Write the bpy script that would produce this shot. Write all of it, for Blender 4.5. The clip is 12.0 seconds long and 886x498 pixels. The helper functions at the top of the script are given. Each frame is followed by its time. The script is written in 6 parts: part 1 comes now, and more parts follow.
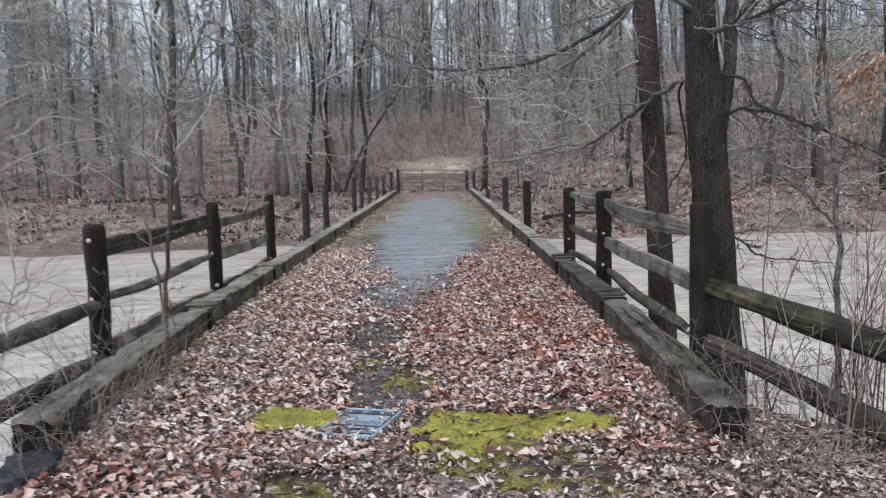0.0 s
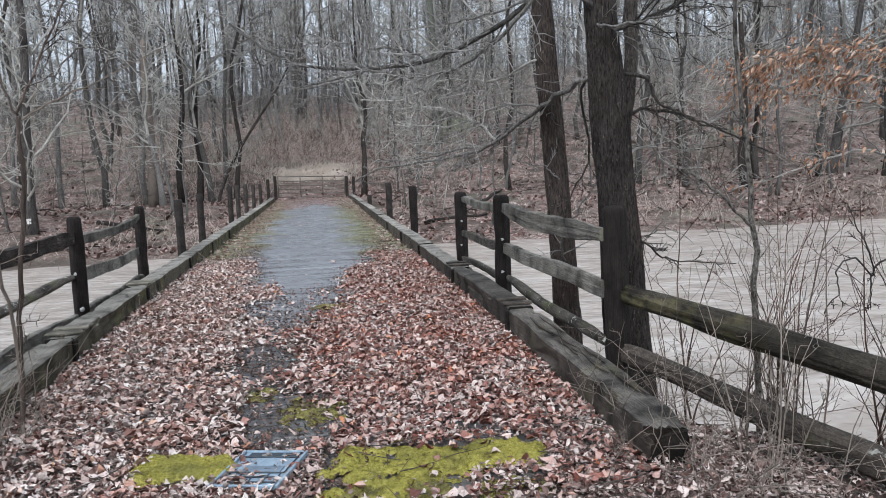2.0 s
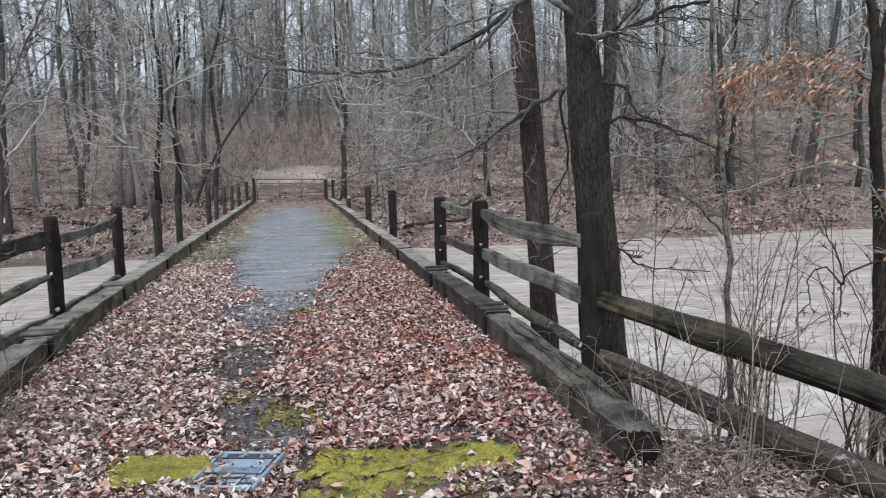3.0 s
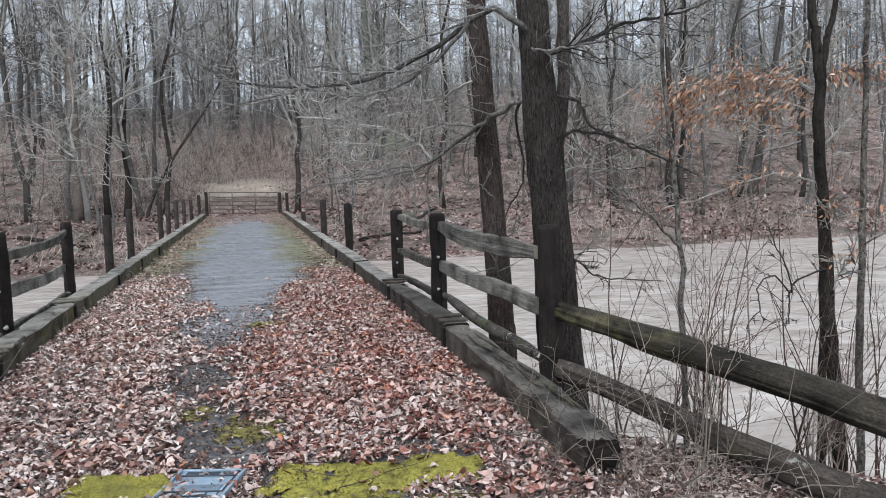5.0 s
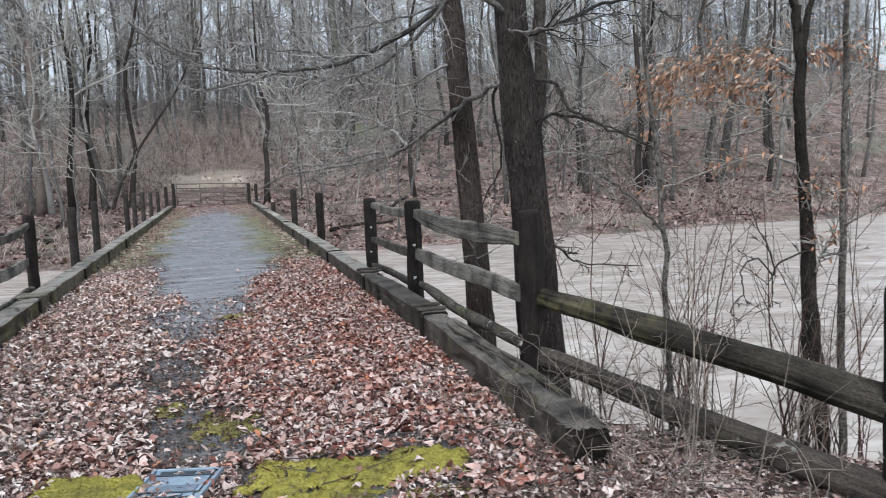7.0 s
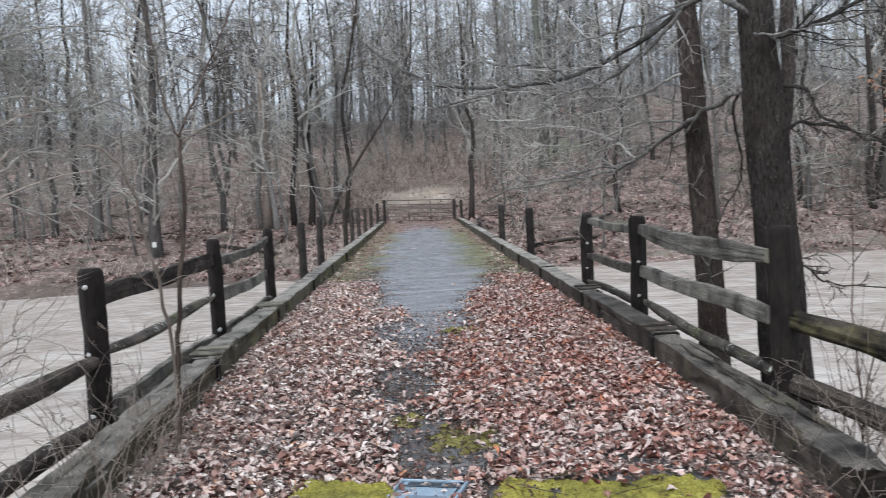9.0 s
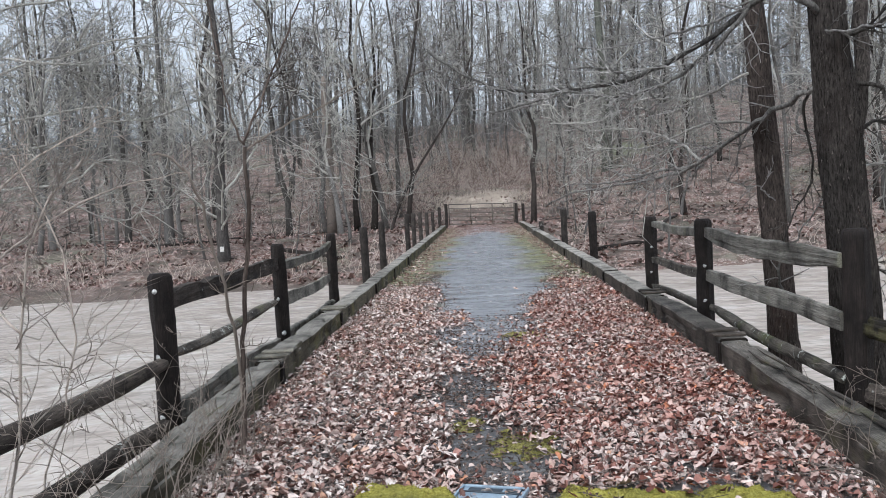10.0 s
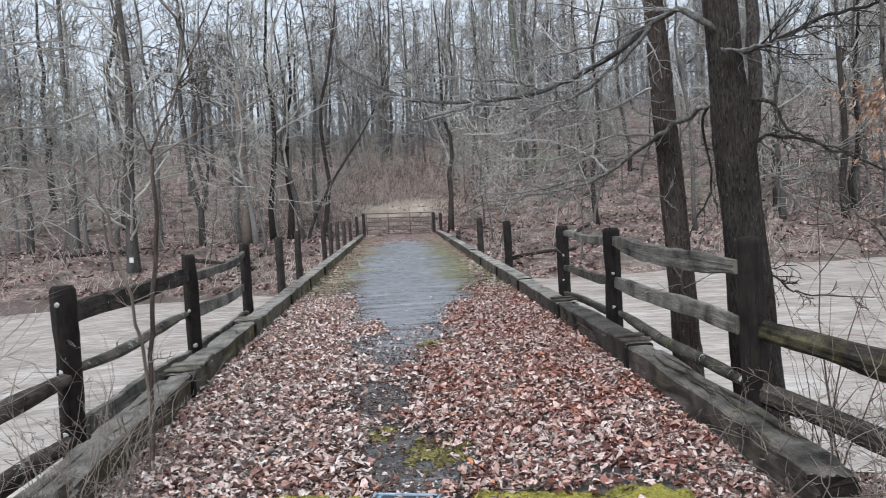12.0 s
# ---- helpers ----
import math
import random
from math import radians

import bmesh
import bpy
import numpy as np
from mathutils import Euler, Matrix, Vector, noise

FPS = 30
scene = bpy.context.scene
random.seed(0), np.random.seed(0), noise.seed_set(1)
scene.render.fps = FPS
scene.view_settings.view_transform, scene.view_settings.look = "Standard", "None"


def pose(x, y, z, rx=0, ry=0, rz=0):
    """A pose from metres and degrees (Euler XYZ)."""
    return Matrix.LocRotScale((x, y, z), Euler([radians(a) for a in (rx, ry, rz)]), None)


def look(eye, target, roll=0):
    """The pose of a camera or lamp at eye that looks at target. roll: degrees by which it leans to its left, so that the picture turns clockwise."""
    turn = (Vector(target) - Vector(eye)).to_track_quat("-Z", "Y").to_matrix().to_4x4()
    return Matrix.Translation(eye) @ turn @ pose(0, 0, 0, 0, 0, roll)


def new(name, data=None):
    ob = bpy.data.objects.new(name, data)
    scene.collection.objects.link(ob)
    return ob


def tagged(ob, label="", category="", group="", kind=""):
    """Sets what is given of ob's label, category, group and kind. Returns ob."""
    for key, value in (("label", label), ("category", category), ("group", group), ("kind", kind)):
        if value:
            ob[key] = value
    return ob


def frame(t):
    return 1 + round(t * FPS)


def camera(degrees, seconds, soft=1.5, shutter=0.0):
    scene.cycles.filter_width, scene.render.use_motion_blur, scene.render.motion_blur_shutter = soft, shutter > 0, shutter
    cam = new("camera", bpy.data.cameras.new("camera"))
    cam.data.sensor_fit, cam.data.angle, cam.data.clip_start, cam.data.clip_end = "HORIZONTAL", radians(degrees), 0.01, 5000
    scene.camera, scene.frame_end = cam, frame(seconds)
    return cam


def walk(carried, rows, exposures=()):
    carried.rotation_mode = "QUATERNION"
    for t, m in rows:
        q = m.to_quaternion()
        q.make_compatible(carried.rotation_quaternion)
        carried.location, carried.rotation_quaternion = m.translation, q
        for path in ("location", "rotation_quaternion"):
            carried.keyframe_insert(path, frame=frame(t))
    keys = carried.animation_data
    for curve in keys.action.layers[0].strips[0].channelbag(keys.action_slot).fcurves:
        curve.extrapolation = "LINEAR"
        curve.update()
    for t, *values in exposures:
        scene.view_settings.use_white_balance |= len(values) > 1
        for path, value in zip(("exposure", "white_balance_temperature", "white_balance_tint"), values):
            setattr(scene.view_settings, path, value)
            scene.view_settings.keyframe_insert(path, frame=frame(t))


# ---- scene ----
cam = camera(56.6, 12.0, soft=0.85, shutter=0.5)
PATH = [
    (0, (0.359, -0.391, 1.46), (0.362, 1.598, 1.254), -1.5),
    (0.5, (0.386, -0.156, 1.437), (0.476, 1.828, 1.199), -0.8),
    (1, (0.353, 0.018, 1.45), (0.549, 1.994, 1.218), -1.2),
    (1.5, (0.277, 0.085, 1.468), (0.556, 2.054, 1.257), -2.3),
    (2, (0.224, 0.105, 1.468), (0.52, 2.072, 1.264), -2.4),
    (2.5, (0.218, 0.087, 1.463), (0.521, 2.054, 1.268), -1.7),
    (3, (0.214, 0.063, 1.469), (0.562, 2.023, 1.275), -1.5),
    (3.2, (0.215, 0.058, 1.466), (0.585, 2.014, 1.271), -1.6),
    (4.8, (0.185, 0.036, 1.474), (0.633, 1.978, 1.304), -1.8),
    (5, (0.184, 0.038, 1.478), (0.64, 1.978, 1.31), -1.8),
    (5.5, (0.18, 0.038, 1.476), (0.646, 1.976, 1.309), -1.9),
    (6, (0.168, 0.023, 1.477), (0.635, 1.96, 1.31), -2.3),
    (6.5, (0.165, 0.082, 1.465), (0.67, 2.007, 1.272), -2.4),
    (6.7, (0.174, 0.128, 1.457), (0.709, 2.044, 1.256), -2.4),
    (8.3, (-0.027, 0.298, 1.45), (0.23, 2.276, 1.303), -2.8),
    (8.5, (-0.046, 0.295, 1.451), (0.148, 2.28, 1.305), -2.8),
    (9, (-0.062, 0.318, 1.453), (-0.008, 2.313, 1.317), -2.9),
    (9.5, (-0.074, 0.327, 1.451), (-0.133, 2.322, 1.326), -3.2),
    (10, (-0.052, 0.326, 1.458), (-0.148, 2.32, 1.339), -3.3),
    (10.5, (-0.039, 0.319, 1.455), (-0.086, 2.315, 1.337), -3.5),
    (11, (-0.035, 0.318, 1.458), (-0.032, 2.315, 1.338), -3.4),
    (11.5, (-0.024, 0.292, 1.462), (0.03, 2.288, 1.346), -3.4),
    (12, (-0.018, 0.28, 1.461), (0.085, 2.274, 1.353), -3.3),
]
walk(cam, [(t, look(e, g, r)) for t, e, g, r in PATH], exposures=[(0.0, 0.81, 5930, 8), (12.0, 0.88, 5960, 8)])

# ---- light: overcast winter day ----
world = bpy.data.worlds.new("overcast")
scene.world = world
world.use_nodes = True
wn, wl = world.node_tree.nodes, world.node_tree.links
sky = wn.new("ShaderNodeTexSky")
sky.sky_type, sky.sun_disc = "NISHITA", False
sky.sun_elevation, sky.sun_rotation = radians(52), radians(200)
sky.air_density, sky.dust_density, sky.ozone_density = 1.0, 4.0, 1.5
veil = wn.new("ShaderNodeHueSaturation")
veil.inputs["Saturation"].default_value = 0.30
wl.new(sky.outputs[0], veil.inputs["Color"])
cloud = wn.new("ShaderNodeMix")
cloud.data_type = "RGBA"
cloud.inputs[0].default_value = 0.35
cloud.inputs[7].default_value = (2.7, 2.9, 3.2, 1)
wl.new(veil.outputs[0], cloud.inputs[6])
wl.new(cloud.outputs[2], wn["Background"].inputs["Color"])
wn["Background"].inputs["Strength"].default_value = 0.15
sun_data = bpy.data.lights.new("sun", "SUN")
sun_data.energy, sun_data.angle, sun_data.color = 0.8, radians(50), (1.0, 0.98, 0.95)
sun = new("sun", sun_data)
sun.matrix_world = look((-10, -28, 40), (0, 0, 0))


# ---- materials ----
def material(name, rough=0.8, spec=0.3):
    m = bpy.data.materials.new(name)
    m.use_nodes = True
    b = m.node_tree.nodes["Principled BSDF"]
    b.inputs["Roughness"].default_value = rough
    b.inputs["Specular IOR Level"].default_value = spec
    return m, m.node_tree.nodes, m.node_tree.links, b


def coords(nodes, links, scale=(1, 1, 1), kind="Object"):
    tc = nodes.new("ShaderNodeTexCoord")
    mp = nodes.new("ShaderNodeMapping")
    mp.inputs["Scale"].default_value = scale
    links.new(tc.outputs[kind], mp.inputs["Vector"])
    return mp.outputs[0]


def noise_tex(nodes, links, vec, scale, detail=6, rough=0.6):
    n = nodes.new("ShaderNodeTexNoise")
    n.inputs["Scale"].default_value, n.inputs["Detail"].default_value, n.inputs["Roughness"].default_value = scale, detail, rough
    links.new(vec, n.inputs["Vector"])
    return n.outputs["Fac"]


def ramp(nodes, links, fac, stops):
    r = nodes.new("ShaderNodeValToRGB")
    els = r.color_ramp.elements
    while len(els) < len(stops):
        els.new(0.5)
    for e, (p, c) in zip(els, stops):
        e.position, e.color = p, (*c, 1)
    links.new(fac, r.inputs[0])
    return r.outputs[0]


def mix(nodes, links, fac, a, b, mode="MIX"):
    m = nodes.new("ShaderNodeMix")
    m.data_type, m.blend_type = "RGBA", mode
    for sock, v in ((m.inputs[0], fac), (m.inputs[6], a), (m.inputs[7], b)):
        if isinstance(v, (int, float)):
            sock.default_value = v
        elif isinstance(v, tuple):
            sock.default_value = (*v, 1)
        else:
            links.new(v, sock)
    return m.outputs[2]


def bump(nodes, links, bsdf, height, strength=0.5, dist=0.02):
    b = nodes.new("ShaderNodeBump")
    b.inputs["Strength"].default_value, b.inputs["Distance"].default_value = strength, dist
    links.new(height, b.inputs["Height"])
    links.new(b.outputs[0], bsdf.inputs["Normal"])


def remap(nodes, links, fac, a, b):
    r = nodes.new("ShaderNodeMapRange")
    r.inputs[1].default_value, r.inputs[2].default_value = a, b
    links.new(fac, r.inputs[0])
    return r.outputs[0]


def wood(name, dark, light, moss=0.0, rough=0.75, along=(14, 14, 1.2), moss_col=(0.10, 0.115, 0.035), lichen=0.0, moss_y=None):
    """Weathered timber: grain along the piece, stains, green growth where moss > 0."""
    m, n, l, b = material(name, rough, 0.18)
    info = n.new("ShaderNodeObjectInfo")
    grain = noise_tex(n, l, coords(n, l, along), 6.0, 8, 0.7)
    stain = noise_tex(n, l, coords(n, l, (1, 1, 1), "Object"), 3.5, 5, 0.6)
    col = ramp(n, l, grain, [(0.28, dark), (0.72, light)])
    col = mix(n, l, remap(n, l, stain, 0.42, 0.7), col, tuple(c * 0.45 for c in dark))
    hsv = n.new("ShaderNodeHueSaturation")
    mr = n.new("ShaderNodeMapRange")
    mr.inputs[3].default_value, mr.inputs[4].default_value = 0.75, 1.25
    l.new(info.outputs["Random"], mr.inputs[0])
    l.new(mr.outputs[0], hsv.inputs["Value"])
    l.new(col, hsv.inputs["Color"])
    col = hsv.outputs[0]
    if moss > 0:
        patch = remap(n, l, noise_tex(n, l, coords(n, l), 2.3, 6, 0.65), 0.62 - moss * 0.3, 0.85 - moss * 0.3)
        if moss_y:
            at = n.new("ShaderNodeSeparateXYZ")
            l.new(coords(n, l), at.inputs[0])
            both = n.new("ShaderNodeMath")
            both.operation = "MULTIPLY"
            l.new(patch, both.inputs[0])
            l.new(remap(n, l, at.outputs[1], *moss_y), both.inputs[1])
            patch = both.outputs[0]
        col = mix(n, l, patch, col, moss_col)
    if lichen > 0:
        spot = noise_tex(n, l, coords(n, l), 21.0, 4, 0.55)
        field = noise_tex(n, l, coords(n, l), 2.9, 3, 0.6)
        both = n.new("ShaderNodeMath")
        both.operation = "MULTIPLY"
        l.new(remap(n, l, spot, 0.60, 0.66), both.inputs[0])
        l.new(remap(n, l, field, 0.62 - lichen * 0.25, 0.72 - lichen * 0.25), both.inputs[1])
        col = mix(n, l, both.outputs[0], col, (0.42, 0.43, 0.39))
    l.new(col, b.inputs["Base Color"])
    bump(n, l, b, grain, 0.8, 0.012)
    return m


def bark(name, dark, light, scale=(9, 9, 1.6), green=0.0, rough=0.9, lo=0.3, hi=0.7, brown=None):
    m, n, l, b = material(name, rough, 0.08)
    v = coords(n, l, scale)
    ridge = noise_tex(n, l, v, 4.0, 8, 0.75)
    blotch = noise_tex(n, l, coords(n, l), 1.1, 4, 0.6)
    info = n.new("ShaderNodeObjectInfo")
    col = ramp(n, l, ridge, [(lo, dark), (hi, light)])
    col = mix(n, l, remap(n, l, blotch, 0.5, 0.75), col, tuple(c * 0.55 for c in dark))
    if brown:
        w = noise_tex(n, l, coords(n, l, (1, 1, 0.6)), 2.2, 6, 0.7)
        col = mix(n, l, remap(n, l, w, 0.56, 0.74), col, mix(n, l, ridge, tuple(c * 0.2 for c in brown), brown))
        fleck = noise_tex(n, l, coords(n, l, (1, 1, 0.5)), 38.0, 3, 0.6)
        col = mix(n, l, remap(n, l, fleck, 0.64, 0.74), col, tuple(min(1, c * 1.7) for c in light))
    if green > 0:
        g = noise_tex(n, l, coords(n, l), 2.7, 5, 0.6)
        col = mix(n, l, remap(n, l, g, 0.75 - green * 0.3, 0.95 - green * 0.2), col, (0.17, 0.195, 0.125))
    hsv = n.new("ShaderNodeHueSaturation")
    mr = n.new("ShaderNodeMapRange")
    mr.inputs[3].default_value, mr.inputs[4].default_value = 0.7, 1.35
    l.new(info.outputs["Random"], mr.inputs[0])
    l.new(mr.outputs[0], hsv.inputs["Value"])
    l.new(col, hsv.inputs["Color"])
    l.new(hsv.outputs[0], b.inputs["Base Color"])
    bump(n, l, b, ridge, 1.0, 0.03)
    return m


def leafy(name, stops, rough=0.65, drift=None):
    """Dead leaves: each one its own tint, blotched with decay; drift: the tint of patches where one kind has gathered."""
    m, n, l, b = material(name, rough, 0.18)
    geo = n.new("ShaderNodeNewGeometry")
    col = ramp(n, l, geo.outputs["Random Per Island"], stops)
    if drift:
        k = noise_tex(n, l, coords(n, l), 2.1, 3, 0.6)
        own = n.new("ShaderNodeMath")
        own.operation = "MULTIPLY"
        l.new(remap(n, l, k, 0.48, 0.66), own.inputs[0])
        own.inputs[1].default_value = 0.55
        col = mix(n, l, own.outputs[0], col, drift, "MULTIPLY")
    v = noise_tex(n, l, coords(n, l), 75.0, 5, 0.7)
    col = mix(n, l, remap(n, l, v, 0.53, 0.82), col, (0.13, 0.08, 0.07))
    l.new(col, b.inputs["Base Color"])
    bump(n, l, b, v, 0.6, 0.012)
    return m


def soil():
    """Ground: damp dirt, leaf litter on the woods' floor, tan dry grass past the gate."""
    m, n, l, b = material("leaf_litter_soil", 0.9, 0.15)
    v = coords(n, l)
    fine = noise_tex(n, l, v, 9.0, 8, 0.75)
    mid = noise_tex(n, l, v, 0.9, 6, 0.65)
    big = noise_tex(n, l, v, 0.12, 4, 0.6)
    vor = n.new("ShaderNodeTexVoronoi")
    vor.inputs["Scale"].default_value = 24.0
    l.new(v, vor.inputs["Vector"])
    bits = n.new("ShaderNodeSeparateColor")
    l.new(vor.outputs["Color"], bits.inputs[0])
    litter = ramp(n, l, bits.outputs[0], [(0.0, (0.06, 0.046, 0.04)), (0.3, (0.17, 0.122, 0.105)), (0.6, (0.305, 0.235, 0.21)), (0.85, (0.50, 0.43, 0.39)), (1.0, (0.10, 0.07, 0.06))])
    clump = n.new("ShaderNodeTexVoronoi")
    clump.inputs["Scale"].default_value = 4.5
    l.new(v, clump.inputs["Vector"])
    tone = n.new("ShaderNodeSeparateColor")
    l.new(clump.outputs["Color"], tone.inputs[0])
    litter = mix(n, l, remap(n, l, tone.outputs[1], 0.45, 1.0), litter, (0.125, 0.07, 0.056))
    dirt = ramp(n, l, fine, [(0.3, (0.035, 0.028, 0.024)), (0.7, (0.14, 0.115, 0.098))])
    col = mix(n, l, remap(n, l, mid, 0.40, 0.56), dirt, litter)
    col = mix(n, l, remap(n, l, fine, 0.52, 0.8), col, (0.05, 0.038, 0.032))
    col = mix(n, l, remap(n, l, big, 0.55, 0.75), col, (0.12, 0.095, 0.078))
    sward = noise_tex(n, l, v, 0.21, 5, 0.7)
    col = mix(n, l, remap(n, l, sward, 0.54, 0.70), col, mix(n, l, fine, (0.085, 0.085, 0.06), (0.20, 0.20, 0.15)))
    # dry meadow strip past the gate
    sep = n.new("ShaderNodeSeparateXYZ")
    tc = n.new("ShaderNodeTexCoord")
    l.new(tc.outputs["Object"], sep.inputs[0])
    ax = n.new("ShaderNodeMath"); ax.operation = "ABSOLUTE"
    l.new(sep.outputs[0], ax.inputs[0])
    mx = n.new("ShaderNodeMath"); mx.operation = "MULTIPLY_ADD"
    l.new(big, mx.inputs[0]); mx.inputs[1].default_value = 4.0
    l.new(ax.outputs[0], mx.inputs[2])
    m1 = remap(n, l, mx.outputs[0], 5.0, 3.4)
    m2 = remap(n, l, sep.outputs[1], 53.0, 53.9)
    m3 = remap(n, l, sep.outputs[1], 56.8, 55.8)
    pr = n.new("ShaderNodeMath"); pr.operation = "MULTIPLY"
    l.new(m1, pr.inputs[0]); l.new(m2, pr.inputs[1])
    pr2 = n.new("ShaderNodeMath"); pr2.operation = "MULTIPLY"
    l.new(pr.outputs[0], pr2.inputs[0]); l.new(m3, pr2.inputs[1])
    straw = ramp(n, l, fine, [(0.3, (0.44, 0.37, 0.31)), (0.7, (0.70, 0.615, 0.53))])
    col = mix(n, l, pr2.outputs[0], col, straw)
    edge = n.new("ShaderNodeMath"); edge.operation = "MULTIPLY_ADD"
    l.new(mid, edge.inputs[0]); edge.inputs[1].default_value = -0.9
    l.new(sep.outputs[2], edge.inputs[2])
    wet = n.new("ShaderNodeMath"); wet.operation = "MULTIPLY"
    l.new(remap(n, l, edge.outputs[0], -1.8, -2.2), wet.inputs[0])
    l.new(remap(n, l, sep.outputs[0], 6.0, -12.0), wet.inputs[1])
    damp = n.new("ShaderNodeMath"); damp.operation = "MULTIPLY"
    l.new(wet.outputs[0], damp.inputs[0]); l.new(remap(n, l, fine, 0.30, 0.62), damp.inputs[1])
    col = mix(n, l, damp.outputs[0], col, (0.10, 0.082, 0.07))
    lawn = n.new("ShaderNodeVectorMath"); lawn.operation = "DISTANCE"
    flat = n.new("ShaderNodeMapping")
    flat.inputs["Scale"].default_value = (1.0, 0.55, 0.0)
    l.new(tc.outputs["Object"], flat.inputs["Vector"])
    l.new(flat.outputs[0], lawn.inputs[0]); lawn.inputs[1].default_value = (11.0, 34.5, 0.0)
    wob = n.new("ShaderNodeMath"); wob.operation = "MULTIPLY_ADD"
    l.new(mid, wob.inputs[0]); wob.inputs[1].default_value = 1.6
    l.new(lawn.outputs["Value"], wob.inputs[2])
    col = mix(n, l, remap(n, l, wob.outputs[0], 2.9, 1.7), col, (0.19, 0.20, 0.13))
    l.new(col, b.inputs["Base Color"])
    bump(n, l, b, fine, 0.9, 0.05)
    return m


def wet_deck():
    m, n, l, b = material("wet_deck_surface", 0.4, 0.5)
    v = coords(n, l)
    fine = noise_tex(n, l, v, 22.0, 8, 0.75)
    streak = noise_tex(n, l, coords(n, l, (0.35, 2.2, 1)), 1.6, 6, 0.65)
    patch = noise_tex(n, l, v, 0.8, 5, 0.6)
    col = ramp(n, l, fine, [(0.3, (0.14, 0.143, 0.15)), (0.7, (0.27, 0.28, 0.30))])
    col = mix(n, l, remap(n, l, streak, 0.5, 0.72), col, (0.27, 0.285, 0.315))
    seam = noise_tex(n, l, coords(n, l, (0.5, 4.5, 1)), 1.3, 5, 0.7)
    col = mix(n, l, remap(n, l, seam, 0.56, 0.68), col, (0.085, 0.088, 0.09))
    col = mix(n, l, remap(n, l, seam, 0.42, 0.32), col, (0.34, 0.35, 0.37))
    sep = n.new("ShaderNodeSeparateXYZ")
    tc = n.new("ShaderNodeTexCoord")
    l.new(tc.outputs["Object"], sep.inputs[0])
    ax = n.new("ShaderNodeMath"); ax.operation = "ABSOLUTE"
    l.new(sep.outputs[0], ax.inputs[0])
    mx = n.new("ShaderNodeMath"); mx.operation = "MULTIPLY_ADD"
    l.new(patch, mx.inputs[0]); mx.inputs[1].default_value = 2.2
    l.new(ax.outputs[0], mx.inputs[2])
    edge = remap(n, l, mx.outputs[0], 1.8, 2.35)
    moss = ramp(n, l, fine, [(0.3, (0.075, 0.075, 0.035)), (0.7, (0.25, 0.245, 0.11))])
    col = mix(n, l, edge, col, moss)
    # trodden mud on the first metres
    my = n.new("ShaderNodeMath"); my.operation = "MULTIPLY_ADD"
    l.new(patch, my.inputs[0]); my.inputs[1].default_value = 5.0
    l.new(sep.outputs[1], my.inputs[2])
    mud = ramp(n, l, fine, [(0.32, (0.042, 0.041, 0.042)), (0.6, (0.115, 0.112, 0.112)), (0.75, (0.21, 0.205, 0.20))])
    col = mix(n, l, remap(n, l, my.outputs[0], 11.4, 8.8), col, mud)
    l.new(col, b.inputs["Base Color"])
    l.new(ramp(n, l, streak, [(0.35, (0.20,) * 3), (0.7, (0.38,) * 3)]), b.inputs["Roughness"])
    bump(n, l, b, fine, 0.35, 0.01)
    return m


def muddy_water():
    m, n, l, b = material("muddy_water", 0.2, 0.4)
    b.inputs["IOR"].default_value = 1.33
    swell = noise_tex(n, l, coords(n, l, (0.9, 1.0, 1)), 0.7, 1, 0.4)
    chop = noise_tex(n, l, coords(n, l, (0.8, 1.0, 1)), 2.9, 2, 0.5)
    broad = noise_tex(n, l, coords(n, l, (0.08, 0.35, 1)), 0.8, 4, 0.6)
    pale_streaks = noise_tex(n, l, coords(n, l, (0.8, 1.1, 1)), 2.2, 2, 0.5)
    col = ramp(n, l, broad, [(0.3, (0.388, 0.338, 0.295)), (0.7, (0.482, 0.427, 0.38))])
    # ripple light painted into the water colour: paler crests, darker troughs
    wv = n.new("ShaderNodeTexNoise")
    wv.inputs["Scale"].default_value, wv.inputs["Detail"].default_value, wv.inputs["Roughness"].default_value, wv.inputs["Distortion"].default_value = 1.0, 1, 0.4, 0.8
    l.new(coords(n, l, (0.9, 1.0, 1)), wv.inputs["Vector"])
    col = mix(n, l, remap(n, l, wv.outputs["Fac"], 0.5, 0.78), col, (0.53, 0.49, 0.445))
    col = mix(n, l, remap(n, l, wv.outputs["Fac"], 0.46, 0.24), col, (0.35, 0.31, 0.27))
    # finer whitish ripple streaks, also painted into the colour
    col = mix(n, l, remap(n, l, pale_streaks, 0.54, 0.74), col, (0.525, 0.48, 0.43))
    l.new(col, b.inputs["Base Color"])
    add = n.new("ShaderNodeMath"); add.operation = "MULTIPLY_ADD"
    l.new(chop, add.inputs[0]); add.inputs[1].default_value = 0.42
    l.new(swell, add.inputs[2])
    bump(n, l, b, add.outputs[0], 1.0, 0.14)
    return m


